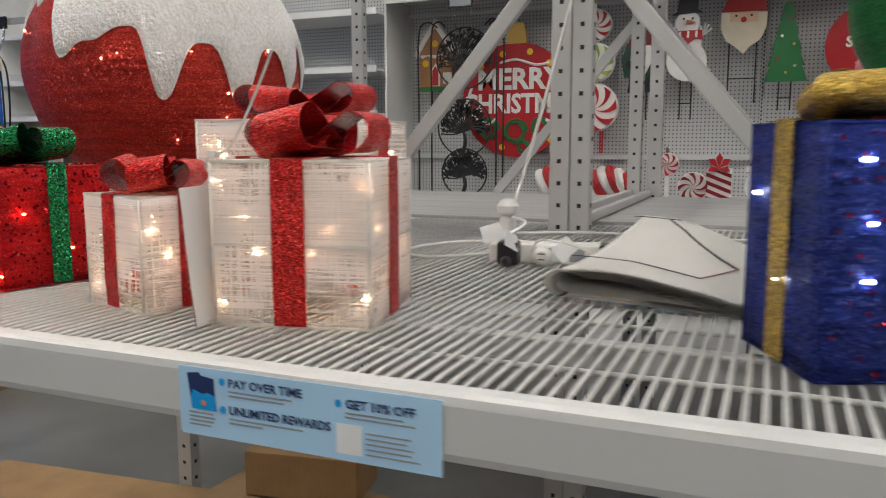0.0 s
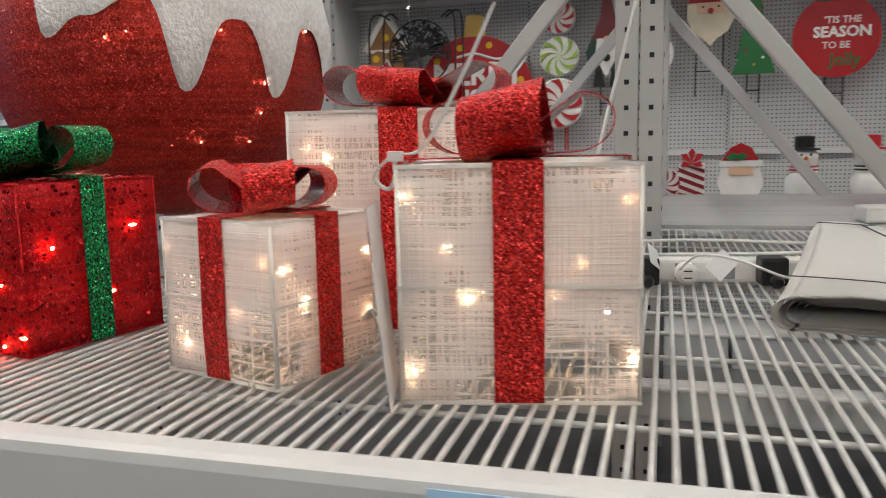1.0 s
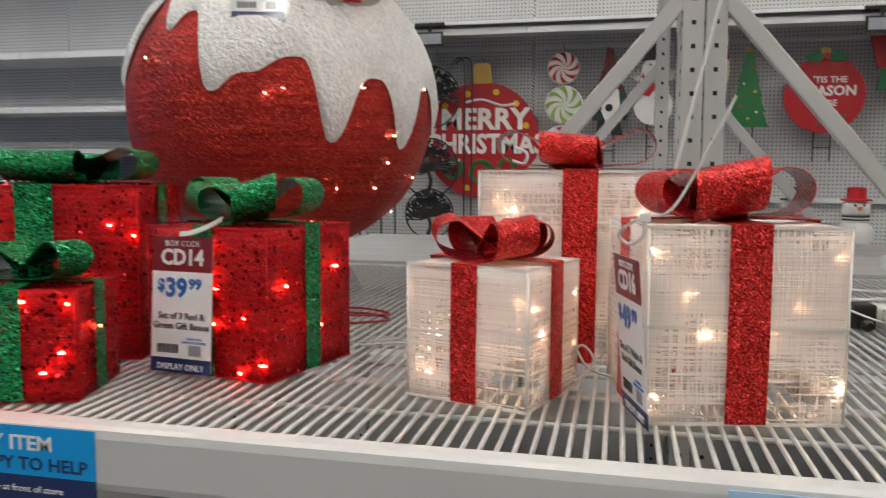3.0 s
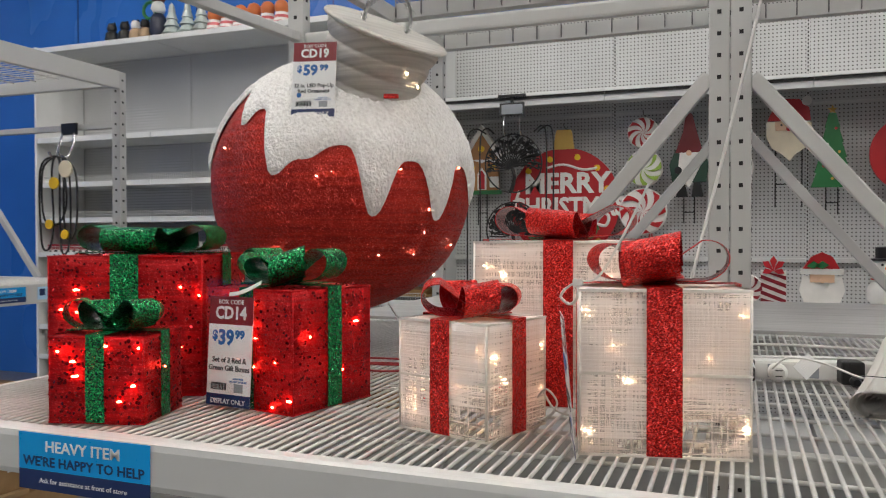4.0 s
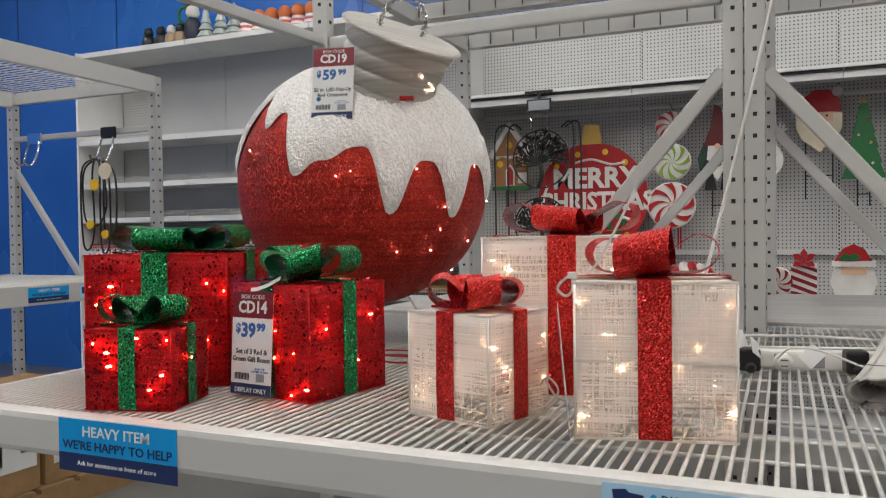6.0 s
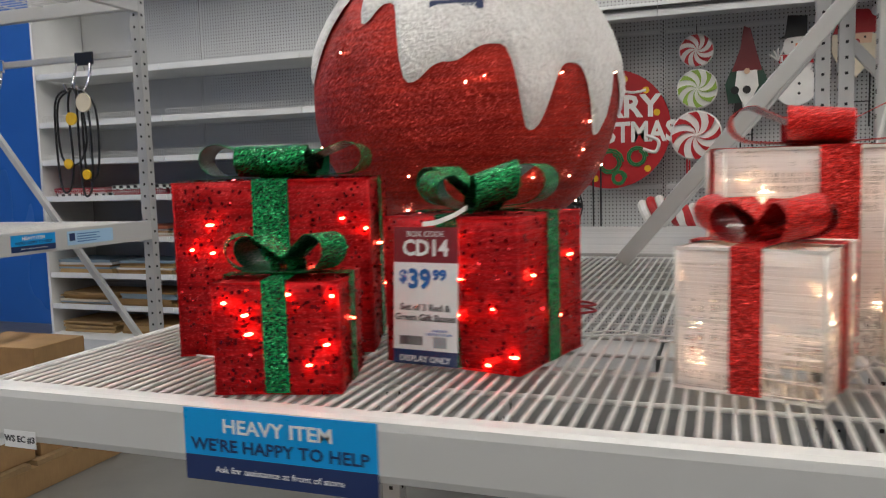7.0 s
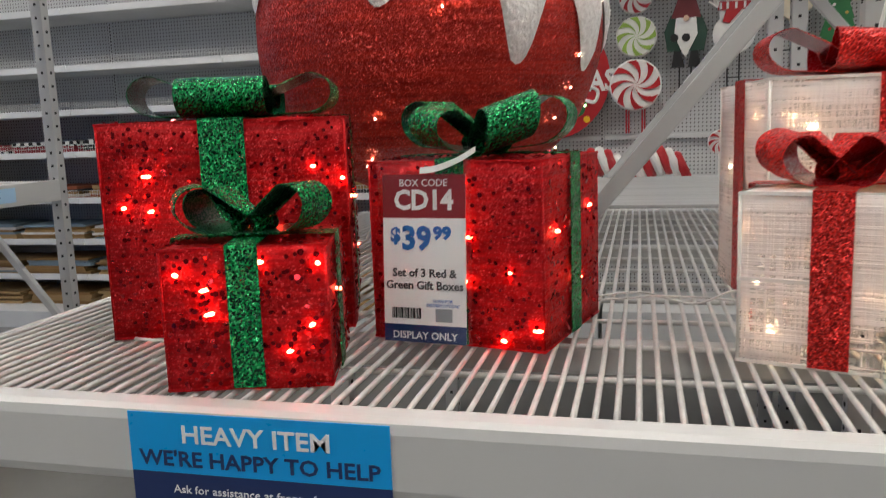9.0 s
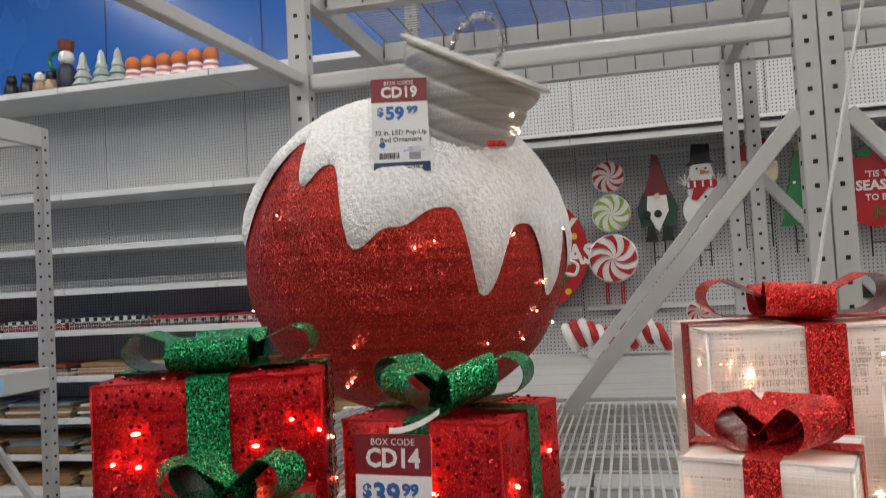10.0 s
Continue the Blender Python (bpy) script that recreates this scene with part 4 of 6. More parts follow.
def price_tag(loc, turn, lean, w, h, code, price, cents, lines, label, icons=False):
    """A printed card in a clear plastic sleeve."""
    o = thing("price_tag", loc, turn, label, "price tag")
    o.rotation_euler = (radians(lean), 0, radians(turn))
    b, top = 0.006, h * 0.865
    c = new("card")
    c.parent, c.empty_display_size = o, 0.02
    slab(c, "header", MAROON, b, w - b, h * 0.65, top, -0.0006, 0)
    slab(c, "paper", WHITE_PAPER, b, w - b, h * 0.115, h * 0.65, -0.0006, 0)
    slab(c, "footer", NAVY, b, w - b, b, h * 0.115, -0.0006, 0)
    slab(c, "backing", WHITE_PAPER, b, w - b, b, top, 0.0001, 0.0005, label="white back of the card")
    y = -0.001
    lettering("BOX CODE", h * 0.05, WHITE_PAPER, c, (w / 2, y, h * 0.822))
    lettering(code, h * 0.135, WHITE_PAPER, c, (w / 2, y, h * 0.735), bold=0.001, squeeze=0.95)
    lettering(price, h * 0.16, PRICE_BLUE, c, (w * 0.42, y, h * 0.545), bold=0.0014)
    lettering("$", h * 0.1, PRICE_BLUE, c, (w * 0.19, y, h * 0.562), bold=0.001)
    lettering(cents, h * 0.085, PRICE_BLUE, c, (w * 0.7, y, h * 0.574), bold=0.001, squeeze=1.1)
    for i, t in enumerate(lines):
        lettering(t, h * 0.058, DARK_PRINT, c, (w / 2, y, h * (0.375 - 0.062 * i)), bold=0.0003)
    lettering("SCAN FOR", h * 0.022, PRICE_BLUE, c, (w * 0.7, y, h * 0.238))
    lettering("DELIVERY OPTIONS", h * 0.022, PRICE_BLUE, c, (w * 0.7, y, h * 0.215), squeeze=0.9)
    slab(c, "code_panel", GREY_PRINT, w * 0.62, w * 0.8, h * 0.135, h * 0.2, y - 0.0002, -0.0007)
    x = w * 0.14
    for i in range(15):
        ww = w * (0.006 + 0.008 * ((i * 7) % 3))
        slab(c, "bar_mark", BLACK_PRINT, x, x + ww, h * 0.145, h * 0.2, y, -0.0007)
        x += ww + w * 0.008
    if icons:
        bm = bmesh.new()
        plate(bm, disc(w * 0.05, 16, w * 0.2, h * 0.27), y, -0.0007)
        part("round_mark", bm, PRICE_BLUE, c)
    lettering("DISPLAY ONLY", h * 0.052, WHITE_PAPER, c, (w / 2, y, h * 0.06), bold=0.0002)
    bm = bmesh.new()
    box(bm, 0, w, -0.0022, -0.0016, 0, h, 0.0)
    box(bm, 0, w, 0.0008, 0.0014, 0, h, 0.0)
    s = part("clear_sleeve", bm, CLEAR, o, "clear plastic sleeve")
    s.visible_shadow = False
    bm = bmesh.new()
    tube(bm, spline([(0.0, 0, 0.0), (w, 0, 0.0), (w, 0, h), (0.0, 0, h)], 1, True), 0.0011, 5, True)
    part("sleeve_rim", bm, CLEAR, o, "clear plastic rim")
    return o


t14 = price_tag((-1.42, 1.034, Z), -7, -4, 0.114, 0.232, "CD14", "39", "99", ("Set of 3 Red &", "Green Gift Boxes"), "price tag in a clear sleeve leaning on the red gift box")
bm = bmesh.new()
strip(bm, spline([(0.055, -0.004, 0.205), (0.075, -0.006, 0.207), (0.1, -0.003, 0.216), (0.118, 0.006, 0.228)], 4), (0, 0.2, 1), 0.007, 0.0016)
part("zip_tie", bm, WHITE_PLASTIC, t14, "white plastic tie")
t16 = price_tag((-0.746, 1.022, Z), -75, 5, 0.118, 0.228, "CD16", "49", "99", ("Set of 3 White &", "Red Gift Boxes"), "price tag in a clear sleeve beside the white gift box")
t19 = price_tag((-1.514, 1.474, 1.69), 14, -9, 0.117, 0.22, "CD19", "59", "99", ("32 in. LED Pop-Up", "Red Ornament"), "price tag in a clear sleeve hanging on the giant ornament", True)

bm = bmesh.new()
tie = thing("cable_tie", (-0.728, 0.975, 1.336), 0, "long white cable tie standing up from the gift box", "cable tie")
strip(bm, spline([(-0.02, 0.01, 0.0), (0.0, 0, 0.012), (0.03, 0.0, 0.02), (0.065, 0.005, 0.08), (0.098, 0.01, 0.15)], 6), (0.8, 0.5, -0.4), 0.0034, 0.0014)
tube(bm, spline([(-0.02, 0.01, 0.0), (-0.028, 0.02, -0.012), (-0.015, 0.02, -0.022), (0.0, 0.0, -0.01), (0.0, 0, 0.012)], 5), 0.0022, 6)
part("strap", bm, WHITE_PLASTIC, tie)
bm = bmesh.new()
box(bm, -0.006, 0.008, -0.005, 0.005, 0.006, 0.016, 0.001)
part("head", bm, WHITE_PLASTIC, tie)

# ---- on the deck: power strip, plugs, cables, folded mat ----
ps = thing("power_strip", (-0.56, 1.66, Z), 8, "white power strip with black and white plugs, lying on the deck", "power strip")
bm = bmesh.new()
box(bm, 0, 0.50, 0, 0.045, 0.0, 0.04, 0.006)
part("body", bm, WHITE_PLASTIC, ps)
for i, x in enumerate((0.05, 0.12, 0.19, 0.26, 0.33, 0.4)):
    bm = bmesh.new()
    box(bm, x - 0.016, x + 0.016, -0.001, 0.002, 0.006, 0.034, 0.001)
    box(bm, x - 0.006, x - 0.004, -0.0016, 0.0, 0.018, 0.028)
    box(bm, x + 0.004, x + 0.006, -0.0016, 0.0, 0.018, 0.028)
    part("outlet", bm, GREY_PRINT, ps)
for x in (0.05, 0.26):
    bm = bmesh.new()
    box(bm, x - 0.022, x + 0.022, -0.05, -0.0025, 0.002, 0.05, 0.006)
    lathe(bm, [(0.009, 0), (0.012, 0.012), (0.007, 0.024)], 10, Matrix.Translation((x, -0.05, 0.012)) @ Matrix.Rotation(radians(90), 4, "X"))
    part("black_plug", bm, BLACK_PLASTIC, ps, "black plug adapter")
for x in (0.12, 0.33):
    bm = bmesh.new()
    lathe(bm, [(0.016, 0), (0.019, 0.01), (0.019, 0.03), (0.012, 0.036)], 16, Matrix.Translation((x, -0.002, 0.02)) @ Matrix.Rotation(radians(90), 4, "X"))
    p = part("white_plug", bm, WHITE_PLASTIC, ps, "round white plug", smooth=False)
    for z in (0.014, 0.026):
        bm = bmesh.new()
        box(bm, x - 0.007, x + 0.007, -0.0395, -0.0375, z - 0.001, z + 0.001)
        part("slit", bm, HOLE, p)
for (x, z, r1, r2) in ((0.02, 0.07, 20, -15), (0.17, 0.04, 25, -40), (0.06, 0.055, 60, 25)):
    bm = bmesh.new()
    box(bm, -0.022, 0.022, -0.0005, 0.0005, -0.018, 0.018)
    for i in range(7):
        box(bm, -0.018, 0.018 - 0.004 * (i % 3), -0.0009, -0.0005, -0.014 + i * 0.0042, -0.012 + i * 0.0042)
    f = part("cable_flag", bm, WHITE_PAPER, ps, "folded paper warning flag")
    f.location, f.rotation_euler = (x, -0.058, z), (radians(-20), radians(r2), radians(r1))


def cord(pts, r, mat, label, name="cable"):
    p0 = Vector(pts[0])
    o = thing(name, p0, 0, label, "cable")
    bm = bmesh.new()
    tube(bm, spline([Vector(p) - p0 for p in pts], 8), r, 6)
    part("cord", bm, mat, o, smooth=True)
    return o


z = Z + 0.003
cord([(-0.56, 1.69, z + 0.012), (-0.7, 1.66, z), (-0.8, 1.74, z), (-0.7, 1.86, z + 0.01), (-0.5, 1.9, z + 0.012), (-0.25, 1.94, z + 0.014), (0.05, 2.05, z + 0.01), (0.4, 2.0, z)], 0.004, WHITE_PLASTIC, "thick white power cable lying across the deck")
cord([(-0.62, 2.05, z + 0.015), (-0.4, 2.12, z + 0.016), (-0.1, 2.1, z + 0.014), (0.2, 2.2, z + 0.01), (0.6, 2.15, z)], 0.004, WHITE_PLASTIC, "white power cable lying at the back of the deck")
cord([(-0.45, 1.615, z + 0.03), (-0.42, 1.58, z + 0.06), (-0.36, 1.6, z + 0.05), (-0.3, 1.58, z + 0.03), (-0.27, 1.6, z + 0.02)], 0.0022, WHITE_PLASTIC, "thin white plug cord")
cord([(-0.30, 2.2, 2.75), (-0.41, 2.24, 2.3), (-0.535, 2.26, 1.75), (-0.64, 2.2, 1.30), (-0.66, 2.12, 1.17)], 0.005, WHITE_PLASTIC, "white cable hanging beside the rack post")
pl = thing("plug_connector", (-0.66, 2.10, Z), 0, "white round cable connector standing on the deck", "plug")
bm = bmesh.new()
lathe(bm, [(0.008, 0.0), (0.022, 0.005), (0.022, 0.05), (0.012, 0.058), (0.028, 0.066), (0.03, 0.085), (0.02, 0.1), (0.008, 0.104)], 16)
part("shell", bm, WHITE_PLASTIC, pl, smooth=False)
cord([(-0.64, 2.08, Z + 0.055), (-0.58, 2.0, Z + 0.05), (-0.6, 1.92, Z + 0.02), (-0.5, 1.88, z + 0.012)], 0.0045, WHITE_PLASTIC, "white cable leaving the connector")
# light cords behind the boxes
cord([(-1.19, 1.3, z), (-1.12, 1.32, z + 0.004), (-1.05, 1.27, z), (-0.99, 1.33, z + 0.006), (-0.93, 1.3, z), (-0.9, 1.26, z)], 0.0016, WHITE_PLASTIC, "twisted white light cord on the deck")
cord([(-1.18, 1.28, z), (-1.1, 1.29, z + 0.005), (-1.04, 1.31, z), (-0.98, 1.28, z + 0.003), (-0.92, 1.32, z)], 0.0016, WHITE_PLASTIC, "twisted white light cord on the deck")
cord([(-0.82, 1.1, z + 0.04), (-0.80, 1.09, z + 0.06), (-0.785, 1.1, z + 0.035), (-0.81, 1.095, z + 0.01), (-0.835, 1.1, z + 0.03), (-0.815, 1.11, z + 0.055), (-0.79, 1.12, z + 0.02), (-0.74, 1.16, z), (-0.7, 1.17, z)], 0.0018, WHITE_PLASTIC, "coiled white light cord beside the small gift box")
for i in range(2):
    zz = z + 0.012 * i
    cord([(-1.36 - 0.02 * i, 1.5, zz), (-1.27, 1.45 + 0.02 * i, zz + 0.003), (-1.2, 1.52, zz), (-1.27, 1.58 - 0.01 * i, zz), (-1.37, 1.56, zz)], 0.0025, painted("red_cord", (0.3, 0.012, 0.015), 0.5), "loop of dark red light cord")
cord([(-1.74, 1.015, z), (-1.69, 1.0, z + 0.003), (-1.63, 1.02, z), (-1.6, 1.05, z)], 0.002, WHITE_PLASTIC, "white light cord under the red gift box")

# folded white mat with dark stitched lines, rolled over at one end
fm = thing("folded_mat", (-0.343, 1.325, Z), -12, "folded white fabric mat with dark stitched lines", "mat")
k = Mat("white_canvas", (0.84, 0.83, 0.8), 0.8)
_w2 = k.noise(420, 2)
_v2 = k.noise(5, 3)
k.color(k.ramp(_v2.outputs[0], (0.3, (0.8, 0.79, 0.76)), (0.7, (0.88, 0.87, 0.85))))
k.bump(_w2.outputs[0], 0.3, 0.0006)
CANVAS = k.m
L = 0.335


def mat_height(x, y, z):
    """The folded stack swells toward its far end, most near the rolled edge."""
    v = max(0.0, min(1.0, y / L))
    return 0.82 * z * (1 + 1.35 * v * v * (1 - 0.55 * min(1.0, max(0.0, x) / 0.32))) + 0.004 * math.sin(9 * x + 7 * y)


prof = []
for i in range(13):
    a = math.pi / 2 + math.pi * i / 12
    prof.append((0.032 + 0.032 * math.cos(a), 0.033 + 0.031 * math.sin(a)))
for lay in range(6):
    bm = bmesh.new()
    s = 1 - 0.16 * lay
    base = [(0.33 - 0.02 * lay, 0.026 - 0.004 * lay), (0.25 - 0.01 * lay, 0.042 - 0.005 * lay), (0.12, 0.062 - 0.005 * lay)] + [(0.004 * lay + 0.033 + (x - 0.032) * s, 0.032 + (q - 0.033) * s * 0.9) for x, q in prof] + [(0.12, 0.004 + 0.004 * lay), (0.345 - 0.022 * lay, 0.003 + 0.004 * lay)]
    pts = spline([(x, 0, q) for x, q in base], 3)
    grid = [[bm.verts.new((p.x + 0.065 * y, y + 0.006 * lay, mat_height(p.x, y, p.z))) for p in pts] for y in [L * j / 10 for j in range(11)]]
    for A, B in zip(grid, grid[1:]):
        for j in range(len(pts) - 1):
            bm.faces.new((A[j], A[j + 1], B[j + 1], B[j]))
    bmesh.ops.solidify(bm, geom=bm.faces[:], thickness=0.0035)
    part("fold", bm, CANVAS, fm, smooth=True)
top = [(0.33, 0.026), (0.25, 0.042), (0.12, 0.062), (0.032, 0.064)]


def on_top(x, y):
    for (x1, z1), (x0, z0) in zip(top, top[1:]):
        if x0 <= x <= x1:
            return (x + 0.065 * y, y, mat_height(x, y, z0 + (z1 - z0) * (x - x0) / (x1 - x0)) + 0.004)
    return (x + 0.065 * y, y, mat_height(x, y, 0.064) + 0.004)


for ends, mt in ((((0.005, 0.08), (0.23, 0.075)), BLACK_PRINT), (((0.23, 0.075), (0.25, 0.19)), MAROON), (((0.25, 0.19), (0.08, 0.32)), BLACK_PRINT), (((0.02, 0.3), (0.1, 0.325)), BLACK_PRINT)):
    bm = bmesh.new()
    (xa, ya), (xb, yb) = ends
    strip(bm, [on_top(xa + (xb - xa) * j / 12, ya + (yb - ya) * j / 12) for j in range(13)], (yb - ya, xa - xb, 0), 0.0035, 0.001)
    part("stitched_line", bm, mt, fm, "dark stitched line")
for i in range(2):
    bm = bmesh.new()
    box(bm, 0.09 + 0.02 * i, 0.36, 0.02, L - 0.02, 0.0005 + 0.0015 * i, 0.0015 + 0.0015 * i)
    part("under_fold", bm, CANVAS if i else PALE_BLUE, fm)

# a white plastic case behind on the rear deck
o = thing("plastic_case", (0.05, 2.6, DECK + 0.013), 4, "flat white plastic case lying on the rear deck", "case")
slab(o, "shell", WHITE_PLASTIC, 0, 0.3, 0, 0.045, 0, 0.12, 0.01)

# green ornament behind the blue box
ornament("green_ornament", (0.4, 1.62, 1.62), 0.3, GREEN_CLOTH, None, "giant green glitter ornament beside the blue gift box", 0, 10)

# ---- under the deck ----


def carton(loc, turn, w, d, h, mat, label, tape=True, marks=()):
    o = thing("carton", loc, turn, label, "carton")
    bm = bmesh.new()
    box(bm, 0, w, 0, d, 0, h, 0.004)
    part("body", bm, mat, o)
    if tape:
        bm = bmesh.new()
        box(bm, 0.002, w - 0.002, d / 2 - 0.025, d / 2 + 0.025, h + 0.0004, h + 0.0014)
        part("tape", bm, painted("brown_tape", (0.42, 0.28, 0.12), 0.25), o, "brown sealing tape")
        bm = bmesh.new()
        box(bm, 0.0, w, d / 2 - 0.0015, d / 2 + 0.0015, h - 0.001, h + 0.002)
        part("flap_gap", bm, HOLE, o)
    for nm, mt, x0, x1, z0, z1 in marks:
        slab(o, nm, mt, x0, x1, z0, z1, -0.002, -0.0006)
    return o


GREEN_PRINT = painted("green_print", (0.06, 0.3, 0.07), 0.5)
carton((-2.75, 1.45, 0.0), 6, 0.95, 0.75, 0.08, CARTON, "long brown cardboard carton lying on the floor")
carton((-1.62, 1.35, 0.0), -3, 1.3, 0.8, 0.28, CARTON_PALE, "large flat brown carton under the rack")
carton((-1.45, 1.95, 0.285), 10, 0.36, 0.2, 0.14, CARTON, "brown carton on top of another carton", False)
carton((-0.15, 1.2, 0.0), 2, 0.9, 0.8, 0.42, CARTON, "brown carton under the rack")
RED_PRINT = painted("red_print", (0.5, 0.02, 0.03), 0.4)
for i, (x, y, zz, mt) in enumerate(((-0.42, 1.12, 0.283, RED_PRINT), (-0.2, 1.28, 0.423, WHITE_PAPER), (0.02, 1.25, 0.423, RED_PRINT), (0.3, 1.3, 0.423, BLACK_PRINT), (-0.02, 1.55, 0.423, WHITE_PAPER), (-0.5, 1.5, 0.283, BLACK_PRINT))):
    o = thing("boxed_product", (x, y, zz), 10 * (i % 3) - 8, ("red" if mt is RED_PRINT else "white" if mt is WHITE_PAPER else "black") + " printed product box stored under the deck", "box")
    slab(o, "box_body", mt, 0, 0.19, 0, 0.16, 0, 0.14, 0.003)
    slab(o, "print_band", PALE_BLUE if mt is WHITE_PAPER else WHITE_PAPER, 0.02, 0.17, 0.1605, 0.1615, 0.03, 0.09)

for y in (1.9, 2.28):
    carton((LX + 0.02, y, 0.145), 90, 0.35, 0.5, 0.34, CARTON, "brown carton with a white printed label", False, (("label_panel", WHITE_PAPER, 0.02, 0.33, 0.12, 0.32), ("print_mark", GREY_PRINT, 0.24, 0.3, 0.2, 0.22), ("print_mark", GREY_PRINT, 0.06, 0.14, 0.16, 0.28)))
carton((LX + 0.02, 2.66, 0.145), 90, 0.3, 0.5, 0.5, CARTON, "tall brown carton with a green printed label", False, (("label_panel", GREEN_PRINT, 0.05, 0.25, 0.2, 0.36), ("label_panel", WHITE_PAPER, 0.05, 0.25, 0.1, 0.19)))
pal = thing("pallet", (LX - 1.15, 1.2, 0), 0, "low wooden pallet under the side rack", "pallet")
for i in range(9):
    slab(pal, "board", CARTON_PALE, 0.0, 1.2, 0.118, 0.142, i * 0.235, i * 0.235 + 0.2, 0.003)
for x in (0.0, 0.55, 1.1):
    slab(pal, "bearer", CARTON, x, x + 0.1, 0.0, 0.117, 0.0, 2.08, 0.003)

# ---- decorations hanging on the wall panel ----
def paint(name, c, r=0.4):
    return painted(name, c, r, 0.06, 12)


ORN_PAINT = paint("red_enamel", (0.42, 0.014, 0.02), 0.35)
WHITE_E = paint("white_enamel", (0.78, 0.77, 0.74))
CREAM = paint("cream_enamel", (0.74, 0.66, 0.5))
SKIN = paint("pale_peach_paint", (0.75, 0.5, 0.34))
GREEN_E = paint("green_enamel", (0.02, 0.16, 0.05))
LIME = paint("lime_enamel", (0.28, 0.42, 0.07))
GOLD_E = paint("gold_enamel", (0.6, 0.38, 0.08))
YELLOW = paint("yellow_enamel", (0.8, 0.5, 0.02))
BLACK_E = paint("black_enamel", (0.015, 0.015, 0.016))
ORANGE = paint("orange_enamel", (0.75, 0.2, 0.03))
BROWN = paint("gingerbread_brown", (0.36, 0.17, 0.06))
WY = 5.45


def board(parent, name, outline, mat, y0, y1, label=""):
    bm = bmesh.new()
    plate(bm, outline, y0, y1)
    return part(name, bm, mat, parent, label)


def stake(parent, x, z0, z1, gap=0.07):
    for dx in (-gap / 2, gap / 2):
        bm = bmesh.new()
        tube(bm, [(x + dx, 0.012, z0), (x + dx, 0.012, z1)], 0.005, 6)
        part("stake_leg", bm, BLACK_IRON, parent, "black metal stake leg")
    bm = bmesh.new()
    tube(bm, [(x - gap / 2, 0.012, (z0 * 0.6 + z1 * 0.4)), (x + gap / 2, 0.012, (z0 * 0.6 + z1 * 0.4))], 0.004, 6)
    part("stake_bar", bm, BLACK_IRON, parent)


def hook(parent, x, z):
    bm = bmesh.new()
    tube(bm, spline([(x, 0.16, z + 0.02), (x, 0.05, z + 0.02), (x, -0.005, z + 0.03), (x, -0.012, z + 0.045)], 4), 0.003, 6)
    part("peg_hook", bm, BLACK_IRON, parent, "thin metal peg hook")


def swirl(parent, cx, cz, r, mat, name="peppermint"):
    bm = bmesh.new()
    lathe(bm, [(r * 0.85, 0.018), (r, 0.008), (r, -0.004), (r * 0.93, -0.014), (0.02, -0.02)], 32, Matrix.Translation((cx, 0, cz)) @ Matrix.Rotation(radians(90), 4, "X") @ Matrix.Scale(-1, 4, (0, 0, 1)))
    p = part(name, bm, WHITE_E, parent)
    for i in range(8):
        a0 = 2 * math.pi * i / 8
        left, right = [], []
        for j in range(8):
            q = j / 7
            rr = r * (0.05 + 0.9 * q)
            a = a0 + 0.75 * q
            w = 0.05 + 0.33 * q
            left.append((cx + rr * math.cos(a), cz + rr * math.sin(a)))
            right.append((cx + rr * math.cos(a + w), cz + rr * math.sin(a + w)))
        bm = bmesh.new()
        plate(bm, left + right[::-1], -0.026, -0.017)
        part("stripe", bm, mat, p)


# round merry sign
s = thing("round_sign", (-1.71, WY + 0.02, 1.65), 0, "round red merry christmas ornament sign with gold cap", "sign")
board(s, "face", disc(0.4, 48), ORN_PAINT, -0.012, 0.012)
board(s, "cap", [(-0.075, 0.39), (-0.06, 0.5), (-0.05, 0.53), (0.05, 0.53), (0.06, 0.5), (0.075, 0.39)], GOLD_E, -0.014, 0.014, "gold painted cap")
lettering("MERRY", 0.2, WHITE_E, s, (0.02, -0.014, 0.14), bold=0.007)
lettering("CHRISTMAS", 0.185, WHITE_E, s, (0.02, -0.014, -0.03), bold=0.006, squeeze=0.86)
for x, zz in ((-0.26, 0.24), (-0.1, 0.32), (0.1, 0.33), (0.24, 0.25), (0.31, 0.1), (0.25, -0.27), (-0.1, -0.33)):
    board(s, "dot", disc(0.022, 16, x, zz), YELLOW, -0.0165, -0.0125)
for x, zz, r in ((-0.2, -0.2, 0.08), (0.0, -0.22, 0.09), (0.18, -0.19, 0.07), (0.06, -0.33, 0.05)):
    bm = bmesh.new()
    tube(bm, [(x + (r - 0.1 * r * i / 6) * math.cos(i * 0.55), -0.014, zz + (r - 0.1 * r * i / 6) * math.sin(i * 0.55)) for i in range(26) if r - 0.1 * r * i / 6 > 0.1 * r], 0.008, 5)
    part("scroll", bm, GREEN_E, s)
bm = bmesh.new()
tube(bm, spline([(-0.12, -0.014, 0.26), (0.0, -0.014, 0.28), (0.14, -0.014, 0.24), (0.24, -0.014, 0.25)], 6), 0.009, 5)
tube(bm, spline([(-0.33, -0.014, 0.1), (-0.36, -0.014, -0.02), (-0.3, -0.014, -0.13), (-0.2, -0.014, -0.16), (-0.15, -0.014, -0.13)], 6), 0.012, 5)
tube(bm, spline([(0.24, -0.014, -0.05), (0.32, -0.014, -0.09), (0.3, -0.014, -0.16), (0.22, -0.014, -0.14)], 6), 0.012, 5)
part("flourish", bm, WHITE_E, s, kind="stuff")
hook(s, 0, 0.53)

